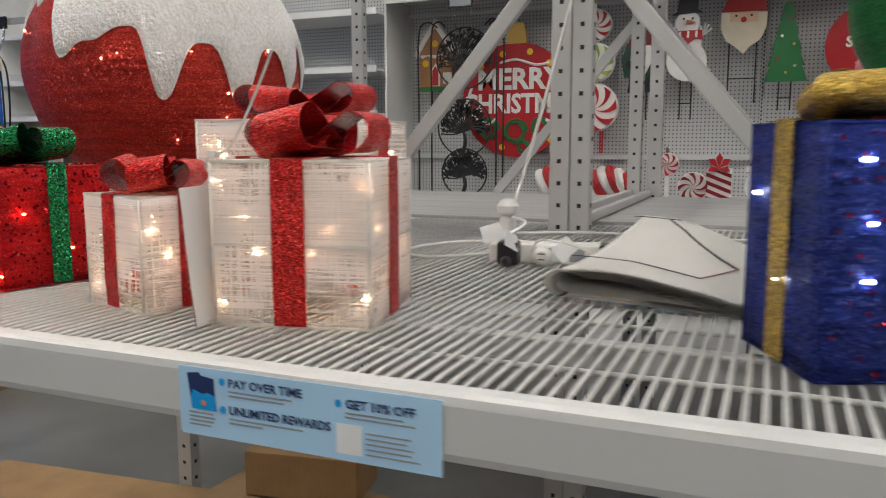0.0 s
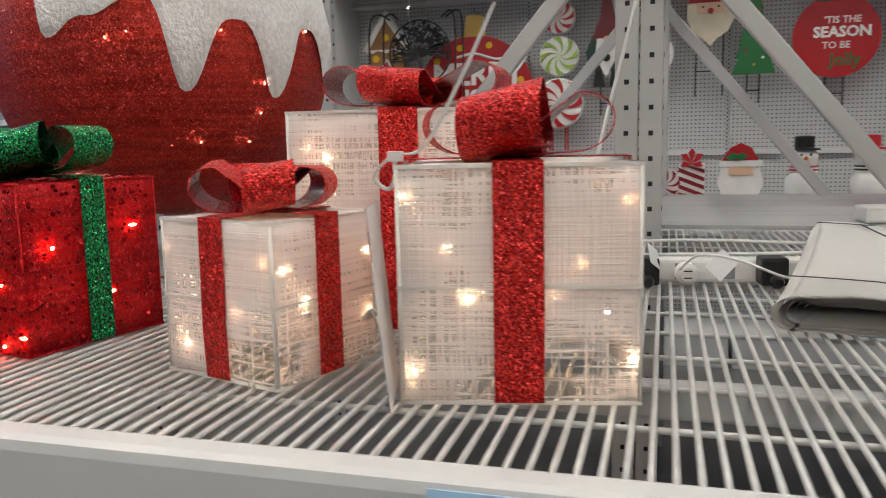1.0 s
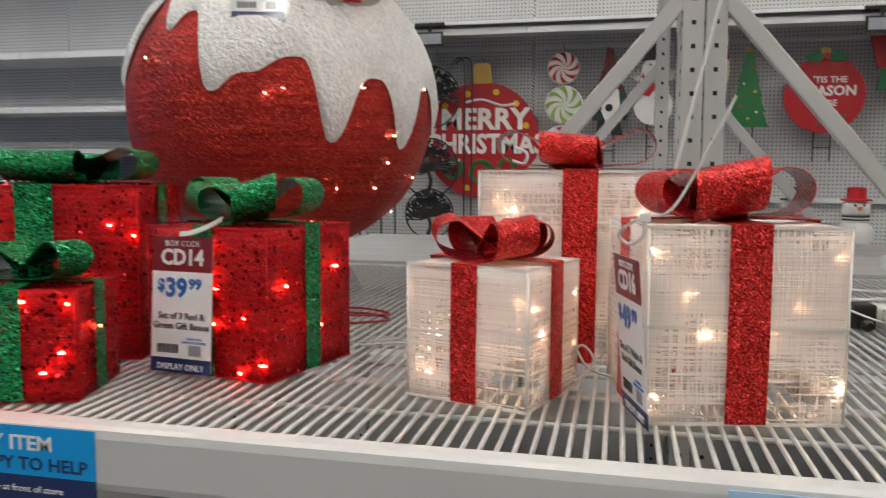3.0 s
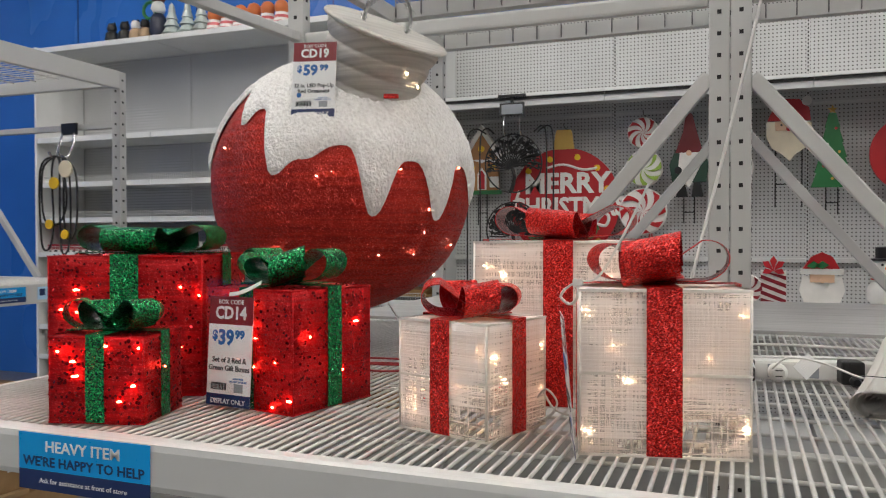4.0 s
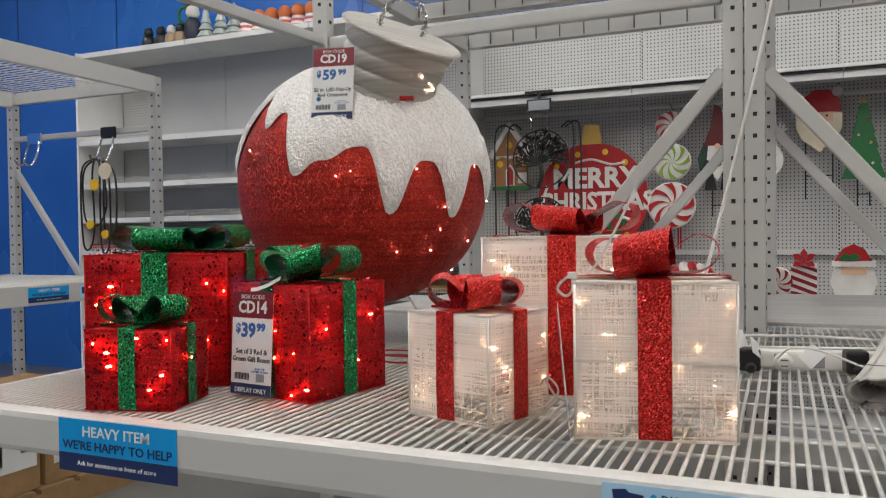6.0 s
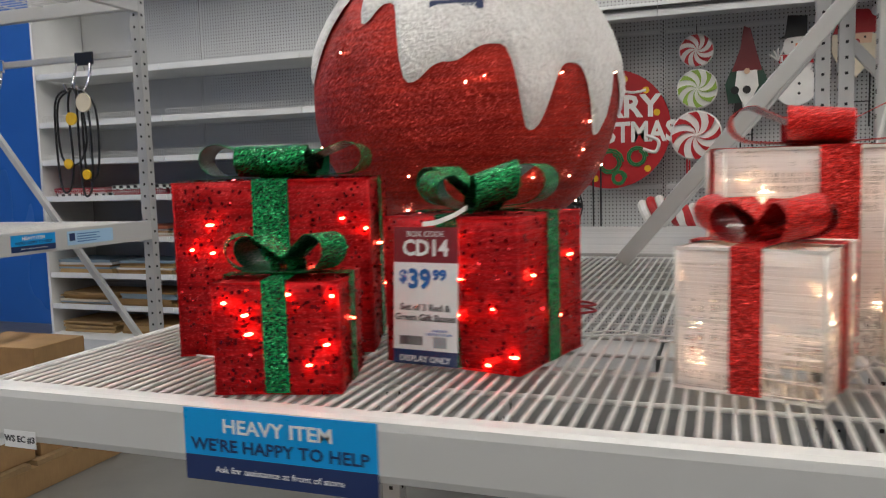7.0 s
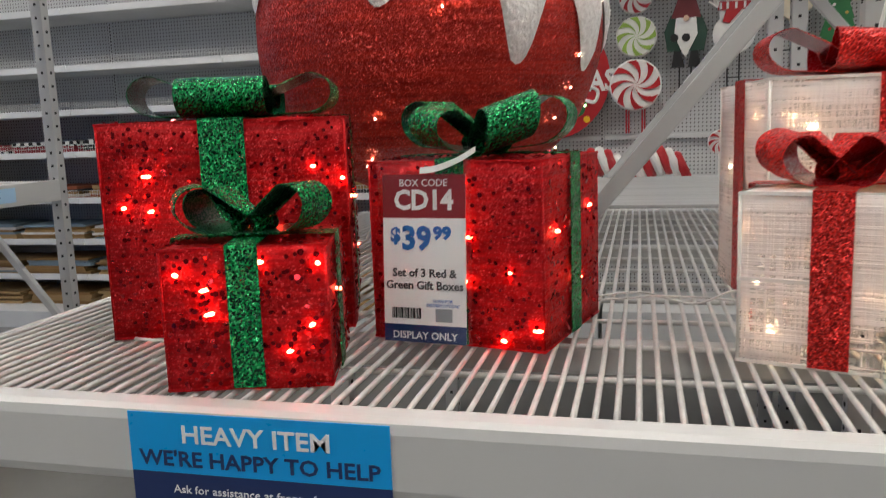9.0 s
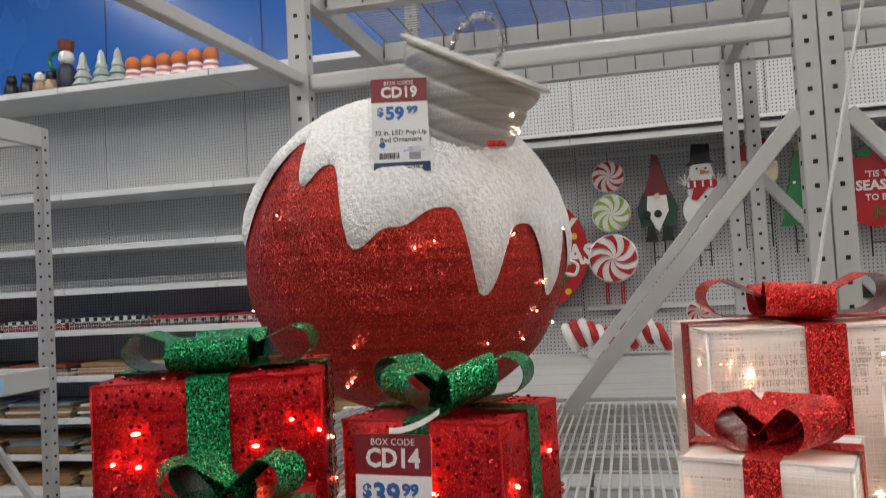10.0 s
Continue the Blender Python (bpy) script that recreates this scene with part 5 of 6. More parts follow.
# peppermint stake
s = thing("peppermint_stake", (-1.15, WY, 0), 0, "three peppermint candies stacked on a red stake", "garden stake")
swirl(s, 0.0, 2.13, 0.108, ORN_PAINT)
swirl(s, 0.005, 1.885, 0.128, LIME)
swirl(s, 0.0, 1.585, 0.163, ORN_PAINT)
for dx in (-0.05, 0.05):
    for d2 in (-0.008, 0.008):
        bm = bmesh.new()
        tube(bm, [(dx + d2, 0.012, 1.45), (dx + d2, 0.012, 1.28)], 0.006, 6)
        part("stake_leg", bm, ORN_PAINT, s, "red metal stake leg")
hook(s, 0, 2.24)

# gnome
s = thing("gnome_stake", (-0.845, WY, 0), 0, "painted gnome garden stake with red hat and white beard", "garden stake")
board(s, "hat", [(-0.09, 1.98), (0.09, 1.98), (0.05, 2.12), (0.02, 2.24), (-0.02, 2.26), (-0.04, 2.12)], paint("maroon_plaid", (0.16, 0.015, 0.02)), -0.02, 0.01, "dark red plaid hat")
board(s, "body", [(-0.11, 1.78), (0.11, 1.78), (0.13, 1.9), (0.09, 2.0), (-0.09, 2.0), (-0.13, 1.9)], paint("dark_green_coat", (0.02, 0.06, 0.04)), -0.012, 0.012)
board(s, "beard", [(-0.06, 1.98), (0.06, 1.98), (0.07, 1.88), (0.02, 1.78), (0.0, 1.74), (-0.03, 1.79), (-0.07, 1.88)], WHITE_E, -0.028, -0.013)
for x in (-0.05, 0.05):
    board(s, "boot", [(x - 0.035, 1.68), (x + 0.045, 1.68), (x + 0.035, 1.72), (x + 0.02, 1.78), (x - 0.02, 1.78)], BLACK_E, -0.016, 0.01)
for x in (-0.07, 0.0):
    board(s, "mitten", disc(0.025, 12, x, 1.86), BLACK_E, -0.036, -0.029)
board(s, "nose", disc(0.018, 12, 0.0, 1.975), SKIN, -0.045, -0.028)
stake(s, 0, 1.5, 1.69)

# snowman
s = thing("snowman_stake", (-0.56, WY, 0), 0, "white snowman garden stake with black hat and red scarf", "garden stake")
board(s, "body", disc(0.125, 28, 0.0, 1.87, 1.0), WHITE_E, -0.012, 0.012)
board(s, "head", disc(0.075, 24, 0.0, 2.11), WHITE_E, -0.022, 0.008)
board(s, "chest", disc(0.09, 24, 0.0, 2.0), WHITE_E, -0.016, 0.008)
board(s, "hat", [(-0.1, 2.16), (0.09, 2.17), (0.06, 2.19), (0.06, 2.29), (-0.05, 2.3), (-0.065, 2.18)], BLACK_E, -0.03, 0.006, "black top hat")
board(s, "scarf", [(-0.09, 2.06), (0.09, 2.06), (0.1, 2.0), (0.04, 2.01), (-0.03, 1.93), (-0.07, 1.94), (-0.05, 2.01), (-0.1, 2.01)], ORN_PAINT, -0.032, -0.023, "red scarf")
for x in (-0.09, -0.05, 0.0, 0.05):
    board(s, "scarf_stripe", [(x, 2.055), (x + 0.014, 2.055), (x + 0.014, 2.015), (x, 2.015)], WHITE_E, -0.035, -0.033)
board(s, "nose", [(-0.005, 2.125), (0.05, 2.11), (-0.005, 2.1)], ORANGE, -0.04, -0.023)
for x in (-0.025, 0.03):
    board(s, "eye", disc(0.007, 10, x, 2.135), BLACK_E, -0.028, -0.023)
for zz in (1.95, 1.88, 1.82):
    board(s, "button", disc(0.009, 10, 0.02, zz), BLACK_E, -0.02, -0.0165)
for sx in (-1, 1):
    for a in (20, 55, 85, 120):
        bm = bmesh.new()
        tube(bm, [(sx * 0.1, -0.01, 2.03), (sx * (0.1 + 0.055 * math.cos(radians(a))), -0.014, 2.05 + 0.055 * math.sin(radians(a)))], 0.006, 5)
        part("twig", bm, WHITE_E, s)
stake(s, 0, 1.5, 1.76)

# santa face
s = thing("santa_stake", (-0.225, WY, 0), 0, "flat santa face garden stake with red hat", "garden stake")
board(s, "beard", [(-0.135, 2.16), (0.135, 2.15), (0.135, 2.06), (0.1, 1.985), (0.04, 1.945), (0.005, 1.9), (-0.04, 1.945), (-0.1, 1.985), (-0.135, 2.06)], CREAM, -0.01, 0.012, "cream beard")
board(s, "face", [(-0.085, 2.16), (0.085, 2.16), (0.08, 2.1), (-0.08, 2.1)], SKIN, -0.016, -0.0105)
board(s, "hat", [(-0.13, 2.165), (0.13, 2.16), (0.12, 2.24), (0.06, 2.3), (-0.02, 2.305), (-0.09, 2.26)], ORN_PAINT, -0.014, 0.012, "red hat")
board(s, "pompom", disc(0.03, 14, 0.105, 2.285), WHITE_E, -0.026, -0.008)
board(s, "nose", disc(0.017, 12, 0.0, 2.11), ORN_PAINT, -0.024, -0.0165)
for x in (-0.045, 0.045):
    board(s, "eye", disc(0.007, 10, x, 2.135), BLACK_E, -0.02, -0.0165)
stake(s, 0, 1.6, 1.98, 0.16)

# green tree
s = thing("tree_stake", (0.03, WY, 0), 0, "flat green christmas tree stake with gold star", "garden stake")
tr = []
for i in range(5):
    zt, zb = 2.2 - 0.095 * i, 2.2 - 0.095 * (i + 1)
    w0, w1 = 0.02 + 0.018 * i, 0.045 + 0.02 * i
    tr.append(((w0, zt), (w1, zb)))
right = [q for pr in tr for q in pr]
board(s, "tree", right + [(-x, zz) for x, zz in right[::-1]], GREEN_E, -0.01, 0.01)
star = [((0.03 if i % 2 == 0 else 0.012) * math.sin(math.pi * i / 5), 2.22 + (0.03 if i % 2 == 0 else 0.012) * math.cos(math.pi * i / 5)) for i in range(10)]
board(s, "star", star, GOLD_E, -0.018, 0.004, "gold star")
for x, zz, mt in ((0.02, 2.1, RED_PRINT), (-0.03, 2.0, WHITE_E), (0.04, 1.95, GOLD_E), (-0.05, 1.86, RED_PRINT), (0.05, 1.82, WHITE_E), (0.0, 1.78, GOLD_E)):
    board(s, "bauble", disc(0.009, 10, x, zz), mt, -0.018, -0.0105)
stake(s, 0, 1.55, 1.74)

# season sign
s = thing("round_sign", (0.48, WY, 1.925), 0, "round dark red season sign shaped like an ornament", "sign")
board(s, "face", disc(0.24, 40), ORN_PAINT, -0.012, 0.012)
lettering("'TIS THE", 0.055, WHITE_E, s, (0.03, -0.014, 0.09), bold=0.001)
lettering("SEASON", 0.085, WHITE_E, s, (0.03, -0.014, 0.02), bold=0.003)
lettering("TO BE", 0.055, WHITE_E, s, (0.0, -0.014, -0.055), bold=0.001)
lettering("Jolly", 0.1, GREEN_E, s, (0.05, -0.014, -0.14), bold=0.002)
board(s, "cap", [(-0.03, 0.235), (0.03, 0.235), (0.025, 0.29), (-0.025, 0.29)], GOLD_E, -0.014, 0.014)
for sx in (-1, 1):
    board(s, "leaf", [(0, 0.24), (sx * 0.06, 0.27), (sx * 0.13, 0.24), (sx * 0.1, 0.2), (sx * 0.04, 0.2)], GREEN_E, -0.024, -0.0135)
board(s, "berry", disc(0.02, 12, 0, 0.235), RED_PRINT, -0.034, -0.0145)
stake(s, 0, -0.42, -0.2, 0.1)

# green and red ornament sign beyond it
s = thing("bow_sign", (0.98, WY, 2.08), 0, "dark green and red holiday stake with white snowflake", "garden stake")
board(s, "boot", [(-0.2, -0.13), (0.18, -0.13), (0.24, -0.05), (0.16, 0.02), (-0.18, 0.0)], GREEN_E, -0.012, 0.012)
board(s, "top", [(-0.2, 0.0), (0.2, 0.02), (0.25, 0.2), (-0.25, 0.2)], ORN_PAINT, -0.012, 0.012)
board(s, "star", [((0.05 if i % 2 == 0 else 0.018) * math.sin(math.pi * i / 6), 0.01 + (0.05 if i % 2 == 0 else 0.018) * math.cos(math.pi * i / 6)) for i in range(12)], WHITE_E, -0.02, -0.013)
stake(s, 0, -0.4, -0.12)

# gingerbread house
s = thing("house_sign", (-2.34, WY + 0.05, 0), 0, "gingerbread house garden stake with white icing", "garden stake")
board(s, "wall", [(-0.12, 1.76), (0.13, 1.76), (0.13, 2.02), (0.0, 2.2), (-0.12, 2.02)], BROWN, -0.02, 0.02)
board(s, "roof", [(-0.17, 1.99), (0.0, 2.25), (0.18, 1.99), (0.15, 1.97), (0.0, 2.19), (-0.14, 1.97)], WHITE_E, -0.03, 0.03, "white icing roof")
board(s, "door", [(-0.03, 1.765), (0.04, 1.765), (0.04, 1.88), (0.005, 1.93), (-0.03, 1.88)], WHITE_E, -0.026, -0.0205)
board(s, "door_panel", [(-0.018, 1.77), (0.028, 1.77), (0.028, 1.875), (0.005, 1.91), (-0.018, 1.875)], RED_PRINT, -0.03, -0.0265)
for x in (-0.075, 0.085):
    board(s, "window", disc(0.025, 12, x, 1.93), YELLOW, -0.026, -0.0205)
board(s, "window", disc(0.025, 12, 0.0, 2.07), YELLOW, -0.026, -0.0205)
board(s, "icing", [(-0.125, 1.99), (0.135, 1.99), (0.11, 1.965), (0.06, 1.985), (0.0, 1.965), (-0.06, 1.985), (-0.1, 1.965)], WHITE_E, -0.027, -0.0205)
board(s, "price_card", [(0.07, 1.78), (0.14, 1.78), (0.14, 1.86), (0.07, 1.86)], WHITE_E, -0.04, -0.032)
board(s, "base", [(-0.14, 1.73), (0.15, 1.73), (0.15, 1.76), (-0.14, 1.76)], GREEN_E, -0.022, 0.022)
stake(s, 0, 1.5, 1.73)

# black filigree discs, one above another, on wire stands
def filigree(cz, r, label):
    s = thing("metal_wall_art", (-2.05, WY - 0.12, cz), 0, label, "wall art", "black metal tree discs")
    bm = bmesh.new()
    tube(bm, [(r * math.cos(2 * math.pi * i / 40), 0, r * math.sin(2 * math.pi * i / 40)) for i in range(40)], 0.006, 6, True)
    part("ring", bm, BLACK_IRON, s)
    bm = bmesh.new()
    tube(bm, spline([(-0.02, 0, -r), (0.01, -0.005, -r * 0.5), (-0.01, 0, -r * 0.1)], 5), [0.016 - 0.0006 * i for i in range(11)], 6)
    part("trunk", bm, BLACK_IRON, s)
    rnd = random.Random(int(cz * 100))
    for i in range(19):
        a = radians(-14 + 208 * i / 18)
        bm = bmesh.new()
        e = (0.92 * r * math.cos(a), 0, 0.92 * r * math.sin(a))
        mid = (0.45 * r * math.cos(a + 0.25), -0.004, 0.4 * r * math.sin(a + 0.25) - 0.01)
        tube(bm, spline([(-0.01, 0, -r * 0.15), mid, e], 5), 0.0055, 5)
        part("branch", bm, BLACK_IRON, s)
    bm = bmesh.new()
    for i in range(190):
        a, q = rnd.uniform(-0.3, math.pi + 0.3), r * rnd.uniform(0.35, 0.95)
        x, zz, b, l = q * math.cos(a), q * math.sin(a), rnd.uniform(0, math.pi), rnd.uniform(0.014, 0.026)
        c, sn = math.cos(b), math.sin(b)
        plate(bm, [(x + l * c, zz + l * sn), (x - l * 0.5 * sn, zz + l * 0.5 * c), (x - l * c, zz - l * sn), (x + l * 0.5 * sn, zz - l * 0.5 * c)], -0.003, 0.0)
    tagged(part("leaves", bm, BLACK_IRON, s), kind="stuff")
    return s


filigree(1.94, 0.21, "black metal tree of life disc on the wall panel")
filigree(1.46, 0.2, "black metal tree of life disc on the wall panel")
filigree(1.14, 0.17, "black metal tree of life disc low on the wall panel")
s = thing("wire_stand", (-2.05, WY - 0.15, 0), 0, "tall black wire display stand", "stand")
for x in (-0.34, -0.24, 0.25, 0.3):
    bm = bmesh.new()
    tube(bm, spline([(x, 0, 0.96), (x, 0, 1.6), (x, 0, 2.1), (x * 0.85, 0.03, 2.2), (x * 0.6, 0.03, 2.16)], 5), 0.006, 6)
    part("rod", bm, BLACK_IRON, s)
for x in (-0.06, 0.06):
    bm = bmesh.new()
    tube(bm, spline([(x, 0.12, 2.3), (x, 0.02, 2.28), (x, -0.01, 2.2), (x, 0.02, 2.14)], 5), 0.005, 6)
    part("chrome_hook", bm, CHROME, s, "chrome hook")

# price card holders on the upper rail
for x in (-2.0, 0.7):
    s = thing("price_card_holder", (x, 5.12, 2.25), 0, "small black price card holder on the shelf rail", "card holder")
    slab(s, "frame", BLACK_PLASTIC, -0.09, 0.09, 0, 0.09, 0, 0.006, 0.003)
    slab(s, "card", GREY_PRINT, -0.075, 0.075, 0.012, 0.078, -0.0015, -0.0003)
    slab(s, "clip", BLACK_PLASTIC, -0.1, 0.1, 0.128, 0.148, -0.004, 0.003)
    slab(s, "stem", BLACK_PLASTIC, -0.012, 0.012, 0.0905, 0.1275, -0.001, 0.003)

# ---- small things on the wall shelf ----
SY, SZ = 5.3, 0.972
s = thing("candy_log", (-1.15, SY, SZ), 0, "long red and white striped candy decoration", "decoration")
for i in range(12):
    bm = bmesh.new()
    lathe(bm, [(0.085, -0.028), (0.1, -0.01), (0.1, 0.01), (0.085, 0.028)], 20, Matrix.Translation((-0.3 + 0.053 * i, 0, 0.11 + 0.03 * math.sin(i * 0.9))) @ Matrix.Rotation(radians(65), 4, "Y"))
    part("stripe", bm, ORN_PAINT if i % 2 else WHITE_E, s)
s = thing("lollipop", (-0.64, SY + 0.02, SZ), 0, "red and white swirl lollipop on a white stick", "decoration")
swirl(s, 0, 0.24, 0.075, ORN_PAINT, "candy")
slab(s, "stick", WHITE_E, -0.012, 0.012, 0.0, 0.18, -0.01, 0.01, 0.003)
slab(s, "tip", CHROME, -0.012, 0.012, 0.315, 0.35, -0.006, 0.006, 0.003)
s = thing("swirl_candy", (-0.475, SY, SZ), 0, "round maroon and white swirl candy decoration", "decoration")
swirl(s, 0, 0.1, 0.095, MAROON, "candy")
s = thing("striped_gift", (-0.32, SY, SZ), 0, "white and red striped gift decoration with red bow", "decoration")
slab(s, "box_body", WHITE_E, -0.075, 0.075, 0, 0.22, -0.02, 0.02, 0.004)
for i in range(5):
    board(s, "stripe", [(-0.075, 0.02 + 0.05 * i), (0.075, -0.04 + 0.05 * i if i else 0.0), (0.075, -0.015 + 0.05 * i if i else 0.005), (-0.075, min(0.22, 0.045 + 0.05 * i))], MAROON, -0.025, -0.0205)
for a in (30, 90, 150, 210, 330):
    board(s, "bow_petal", [(0, 0.22), (0.05 * math.cos(radians(a - 25)), 0.24 + 0.05 * math.sin(radians(a - 25))), (0.075 * math.cos(radians(a)), 0.24 + 0.075 * math.sin(radians(a))), (0.05 * math.cos(radians(a + 25)), 0.24 + 0.05 * math.sin(radians(a + 25)))], RED_PRINT, -0.034, -0.026)
s = thing("santa_figure", (-0.04, SY, SZ), 0, "santa head decoration with white beard", "decoration")
board(s, "beard", [(-0.1, 0.02), (0.1, 0.02), (0.13, 0.1), (0.11, 0.19), (-0.11, 0.19), (-0.13, 0.1)], WHITE_E, -0.03, 0.02)
board(s, "face", [(-0.07, 0.15), (0.07, 0.15), (0.07, 0.21), (-0.07, 0.21)], SKIN, -0.036, -0.031)
board(s, "hat_band", [(-0.12, 0.2), (0.12, 0.2), (0.12, 0.235), (-0.12, 0.235)], WHITE_E, -0.042, 0.02)
board(s, "hat", [(-0.11, 0.235), (0.1, 0.235), (0.06, 0.31), (0.0, 0.34), (-0.06, 0.31)], ORN_PAINT, -0.03, 0.02)
for x in (-0.05, 0.0):
    board(s, "holly", [(x - 0.04, 0.25), (x, 0.235), (x + 0.04, 0.26), (x, 0.285)], GREEN_E, -0.05, -0.043)
board(s, "nose", disc(0.014, 10, 0, 0.16), SKIN, -0.046, -0.037)


def snow_figure(x, hat, scarf, label):
    s = thing("snowman_figure", (x, SY, SZ), 0, label, "decoration")
    bm = bmesh.new()
    lathe(bm, [(0.06, 0), (0.1, 0.05), (0.1, 0.12), (0.06, 0.175)], 20)
    part("body", bm, WHITE_E, s, smooth=True)
    bm = bmesh.new()
    lathe(bm, [(0.05, 0.175), (0.08, 0.22), (0.078, 0.27), (0.04, 0.315)], 20)
    part("head", bm, WHITE_E, s, smooth=True)
    for i in range(4):
        bm = bmesh.new()
        lathe(bm, [(0.075, 0.16 + 0.01 * i), (0.082, 0.165 + 0.01 * i), (0.075, 0.17 + 0.01 * i)], 18)
        part("scarf_ring", bm, scarf if i % 2 else WHITE_E, s)
    bm = bmesh.new()
    lathe(bm, [(0.09, 0.29), (0.09, 0.3), (0.055, 0.305), (0.055, 0.37), (0.03, 0.375)], 18)
    part("hat", bm, hat, s)
    bm = bmesh.new()
    lathe(bm, [(0.014, 0), (0.002, 0.06)], 10, Matrix.Translation((0, -0.075, 0.245)) @ Matrix.Rotation(radians(80), 4, "X"))
    part("nose", bm, ORANGE, s)
    for dx in (-0.025, 0.025):
        bm = bmesh.new()
        bmesh.ops.create_icosphere(bm, subdivisions=1, radius=0.009)
        e = part("eye", bm, BLACK_E, s)
        e.location = (dx, -0.074, 0.265)


snow_figure(0.31, BLACK_E, RED_PRINT, "snowman figure with black and red hat")
snow_figure(0.66, RED_PRINT, BLACK_E, "snowman figure with striped scarf and red hat")
s = thing("striped_gnome", (1.03, SY, SZ), 0, "gnome figure with a striped knit hat", "decoration")
for i in range(8):
    bm = bmesh.new()
    r0, r1 = 0.11 - 0.012 * i, 0.11 - 0.012 * (i + 1)
    lathe(bm, [(r0, 0.1 + 0.034 * i), (r1 + 0.006, 0.1 + 0.034 * (i + 1))], 18)
    part("hat_stripe", bm, MAROON if i % 2 else WHITE_E, s)
bm = bmesh.new()
lathe(bm, [(0.1, 0), (0.11, 0.05), (0.1, 0.1)], 18)
part("body", bm, WHITE_E, s)

# ---- top of the left shelving ----
TZ, TY = 3.087, 5.22
for i in range(6):
    x = -4.55 + 0.128 * i
    s = thing("striped_planter", (x, TY, TZ), 0, "orange domed ornament on a pink striped base", "decoration", "row of striped ornaments")
    bm = bmesh.new()
    bmesh.ops.create_uvsphere(bm, u_segments=18, v_segments=10, radius=0.058)
    for v in bm.verts:
        v.co.z = v.co.z * 1.05 + 0.14
    part("dome", bm, paint("terracotta_orange", (0.6, 0.17, 0.05)), s, smooth=True)
    for j in range(4):
        bm = bmesh.new()
        lathe(bm, [(0.074 - 0.006 * j, 0.024 * j), (0.07 - 0.006 * j, 0.024 * (j + 1))], 16)
        part("stripe", bm, WHITE_E if j % 2 else paint("pink_red_paint", (0.6, 0.13, 0.14)), s)
for x in (-4.98, -4.82, -4.68):
    s = thing("grey_tree_figure", (x, TY, TZ), 0, "pale grey ceramic tree figure", "decoration", "pale tree figures")
    bm = bmesh.new()
    prof2 = []
    for j in range(4):
        prof2 += [(0.085 - 0.018 * j, 0.03 + 0.06 * j), (0.045 - 0.008 * j, 0.085 + 0.06 * j)]
    lathe(bm, [(0.05, 0.0), (0.05, 0.03)] + prof2 + [(0.004, 0.29)], 10)
    part("tree", bm, paint("pale_sage_grey", (0.42, 0.48, 0.46)), s)
s = thing("penguin_figure", (-5.12, TY, TZ), 0, "tall dark penguin figure with brown hat", "decoration")
bm = bmesh.new()
lathe(bm, [(0.06, 0), (0.075, 0.06), (0.07, 0.16), (0.04, 0.21)], 16)
part("body", bm, paint("dark_navy_paint", (0.02, 0.025, 0.05)), s, smooth=True)
bm = bmesh.new()
lathe(bm, [(0.04, 0.21), (0.062, 0.25), (0.05, 0.3), (0.03, 0.315)], 16)
part("head", bm, WHITE_E, s, smooth=True)
bm = bmesh.new()
lathe(bm, [(0.05, 0.315), (0.055, 0.33), (0.065, 0.385), (0.06, 0.39)], 16)
part("hat", bm, paint("rust_brown", (0.22, 0.06, 0.03)), s)
bm = bmesh.new()
tube(bm, [(0.07 * math.cos(i * 0.52) - 0.06, -0.03, 0.24 + 0.07 * math.sin(i * 0.52)) for i in range(12)], 0.014, 6, True)
part("wreath", bm, GREEN_E, s)
for i, x in enumerate((-5.62, -5.48, -5.36, -5.26)):
    s = thing("bear_figure", (x, TY, TZ), 0, "small black bear figure" if i < 2 else "small brown and white animal figure", "decoration", "small animal figures")
    bm = bmesh.new()
    lathe(bm, [(0.05, 0), (0.06, 0.04), (0.05, 0.09), (0.03, 0.11)], 14)
    part("body", bm, BLACK_E if i < 2 else paint("tan_paint", (0.4, 0.28, 0.17)), s, smooth=True)
    bm = bmesh.new()
    lathe(bm, [(0.025, 0.1), (0.042, 0.125), (0.038, 0.16), (0.02, 0.178)], 14)
    part("head", bm, BLACK_E if i != 2 else WHITE_E, s, smooth=True)
    for dx in (-0.026, 0.026):
        bm = bmesh.new()
        bmesh.ops.create_icosphere(bm, subdivisions=1, radius=0.013)
        e = part("ear", bm, BLACK_E, s)
        e.location = (dx, 0, 0.175)

# ---- folded mats and rugs on the left shelves ----
MATS = [cardboard("coir_brown", (0.3, 0.17, 0.06)), cardboard("coir_light", (0.42, 0.27, 0.12)), paint("oatmeal_cloth", (0.5, 0.44, 0.36), 0.85), paint("charcoal_cloth", (0.035, 0.035, 0.04), 0.85),
        paint("rust_cloth", (0.32, 0.09, 0.04), 0.85), paint("blue_grey_cloth", (0.2, 0.28, 0.34), 0.85), paint("berry_cloth", (0.3, 0.02, 0.035), 0.85), paint("white_cloth", (0.65, 0.63, 0.6), 0.85)]
k = Mat("black_white_plaid", (0.5, 0.5, 0.5), 0.9)
_c = k.n("ShaderNodeTexChecker", Vector=k.coords(), Scale=28.0)
_c.inputs["Color1"].default_value, _c.inputs["Color2"].default_value = (0.7, 0.69, 0.67, 1), (0.02, 0.02, 0.022, 1)
k.color(_c.outputs[0])
PLAID = k.m
rnd = random.Random(11)


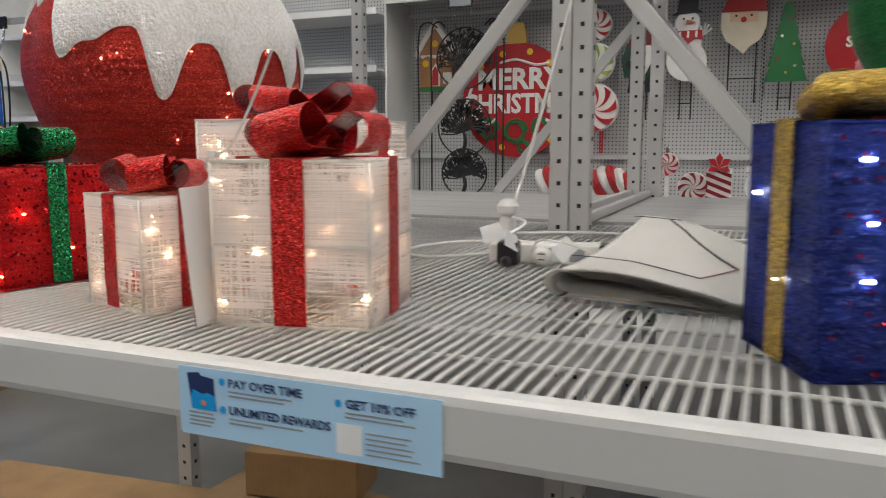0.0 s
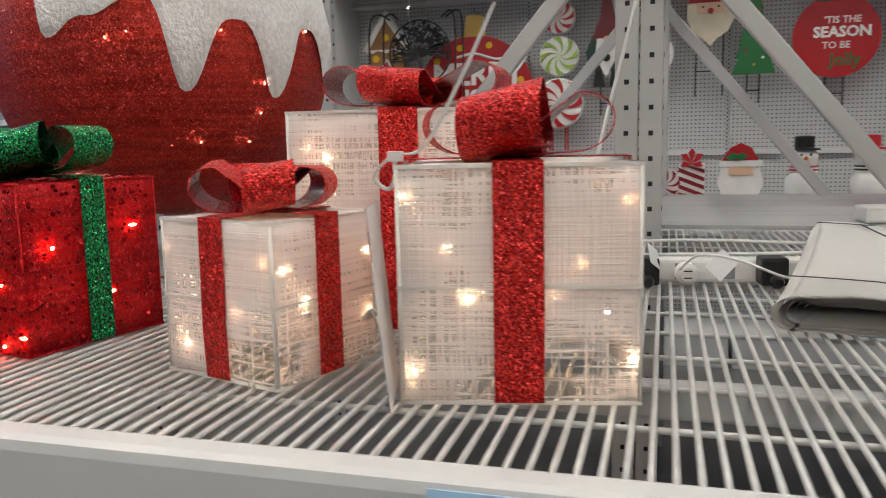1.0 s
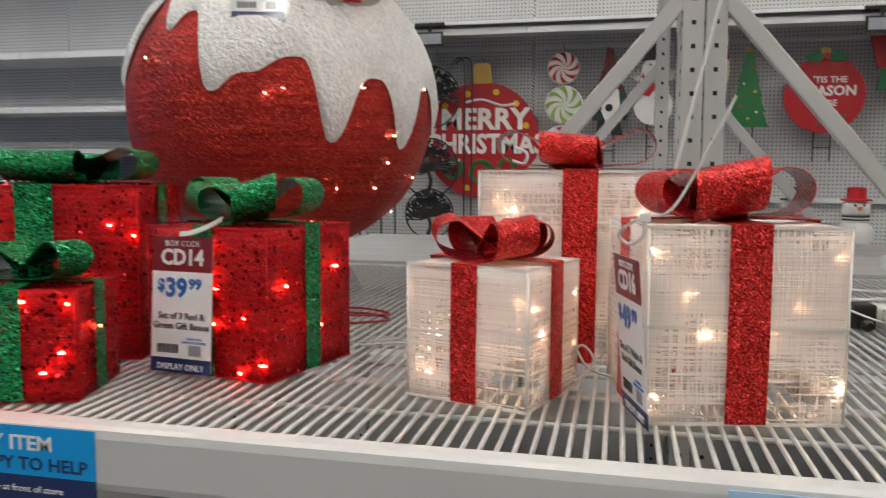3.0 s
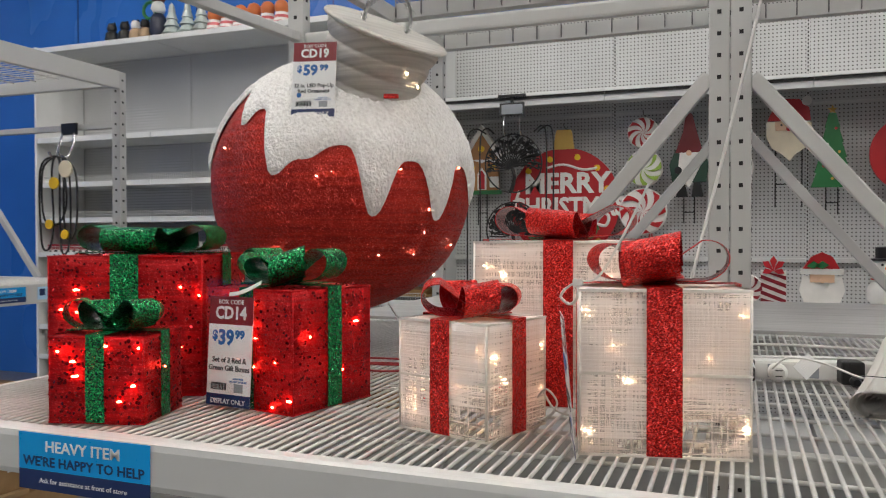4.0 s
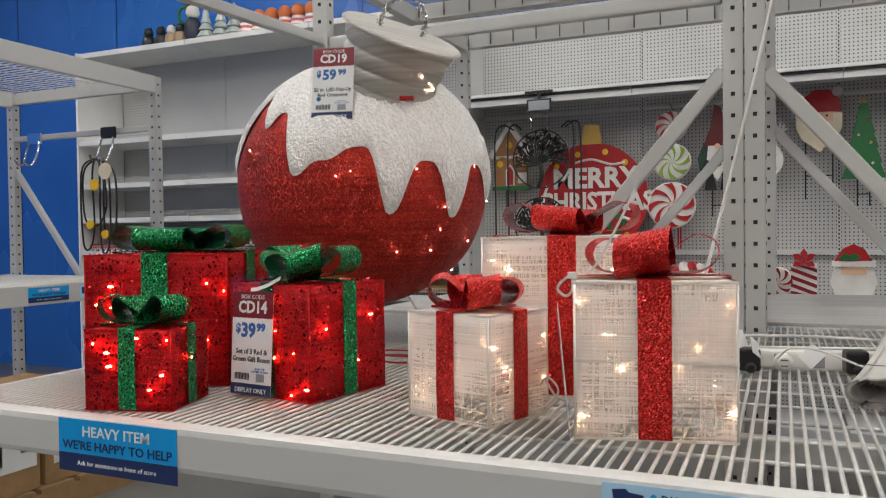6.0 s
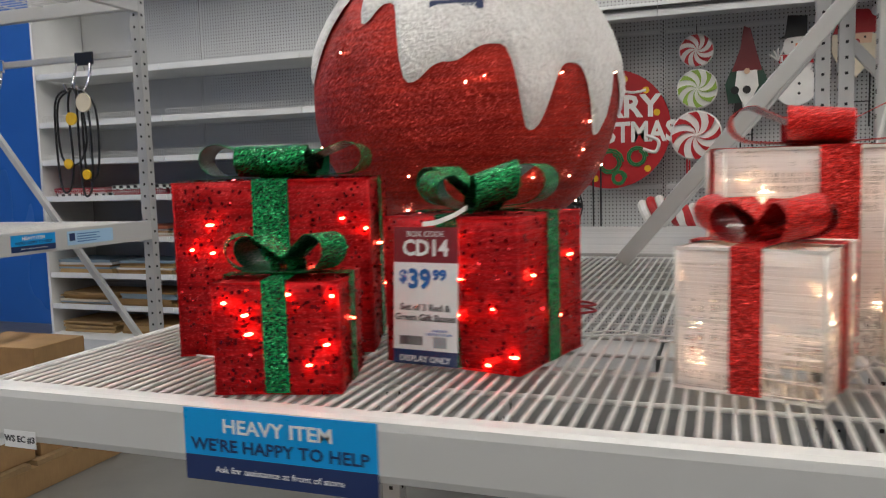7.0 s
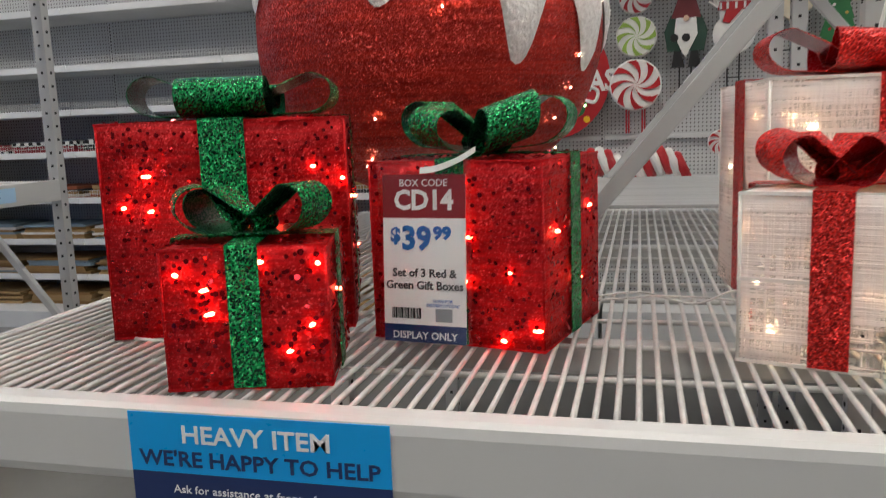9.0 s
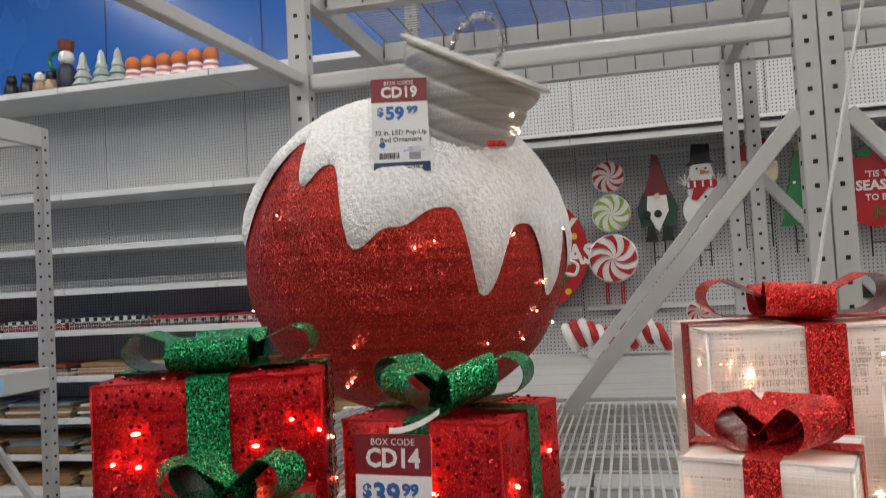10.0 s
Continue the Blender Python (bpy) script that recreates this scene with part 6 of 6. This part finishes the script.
def mat_pile(x, z, w, n, palette, soft):
    o = thing("mat_pile", (x, 5.14, z), rnd.uniform(-1.5, 1.5), "pile of folded doormats and rugs on the shelf", "mats", "piles of mats")
    zz = 0.0
    for i in range(n):
        t = rnd.uniform(0.012, 0.024) * (1.5 if soft else 1)
        dx, dw = rnd.uniform(-0.02, 0.02), rnd.uniform(-0.03, 0.0)
        bm = bmesh.new()
        box(bm, dx, dx + w + dw, rnd.uniform(0, 0.03), 0.4, zz, zz + t)
        bmesh.ops.subdivide_edges(bm, edges=[e for e in bm.edges if e.calc_length() > 0.1], cuts=6, use_grid_fill=True)
        for v in bm.verts:
            q = noise.noise(Vector((v.co.x * 7 + x * 3, v.co.y * 5, i * 2.0)))
            v.co.z += (0.012 if soft else 0.004) * (q + 0.4) * (v.co.z > zz + t * 0.5 or i > 0)
            v.co.y += 0.008 * q * (v.co.y < 0.1)
        part("mat", bm, rnd.choice(palette), o)
        zz += t + 0.001


for a, b in zip(SEAMS[:3], SEAMS[1:4]):
    for zs, pal2, n, soft in ((1.285, (MATS[6], PLAID, MATS[3], MATS[6]), 3, True), (0.95, (MATS[1], MATS[2], MATS[4], MATS[3], MATS[0]), 5, False), (0.645, (MATS[0], MATS[1], MATS[5], MATS[7]), 6, False), (0.38, (MATS[0], MATS[1], MATS[2], MATS[0], MATS[5]), 6, False), (0.15, (MATS[0], MATS[1]), 5, False)):
        for c in range(2):
            w = (b - a) / 2 - 0.07
            mat_pile(a + 0.04 + c * (b - a) / 2, zs - 0.019, w, n, pal2, soft)

# ---- hooks and hanging goods on the side rack ----
for x, goods in ((-4.88, False), (-4.24, True)):
    s = thing("hanging_hook", (x, LY - 0.005, 2.09), 0, "chrome double hook on the rack bar" if not goods else "chrome hook holding black cords with yellow tags", "hook")
    bm = bmesh.new()
    box(bm, -0.06, 0.06, -0.012, 0.0, -0.07, 0.0, 0.002)
    part("plate", bm, CHROME if not goods else BLACK_PLASTIC, s)
    for dx in (-0.045, 0.045):
        bm = bmesh.new()
        tube(bm, spline([(dx, -0.012, -0.06), (dx * 1.2, -0.03, -0.13), (dx, -0.06, -0.2), (dx * 0.8, -0.1, -0.21), (dx * 0.8, -0.12, -0.18)], 5), 0.007, 6)
        part("hook_arm", bm, CHROME, s, smooth=True)
    if goods:
        for dx, l, w in ((-0.09, 0.5, 0.05), (-0.03, 0.36, 0.09), (0.05, 0.52, 0.04), (0.09, 0.44, 0.05)):
            bm = bmesh.new()
            tube(bm, spline([(dx * 0.3, -0.09, -0.2), (dx - w, -0.09, -0.28), (dx - w, -0.085, -0.2 - l), (dx + w * 0.2, -0.085, -0.24 - l), (dx + w, -0.09, -0.2 - l * 0.8), (dx + w * 0.8, -0.09, -0.3), (dx * 0.3, -0.09, -0.2)], 6), 0.006, 6)
            part("cord_loop", bm, BLACK_PLASTIC, s, "black cord loop", smooth=True)
        for dx, zz, r in ((0.07, -0.28, 0.05), (-0.02, -0.36, 0.035), (-0.06, -0.6, 0.028), (0.06, -0.66, 0.028)):
            bm = bmesh.new()
            plate(bm, disc(r, 14, dx, zz), -0.108, -0.098)
            part("yellow_tag", bm, YELLOW if r < 0.05 else CREAM, s, "yellow round tag")
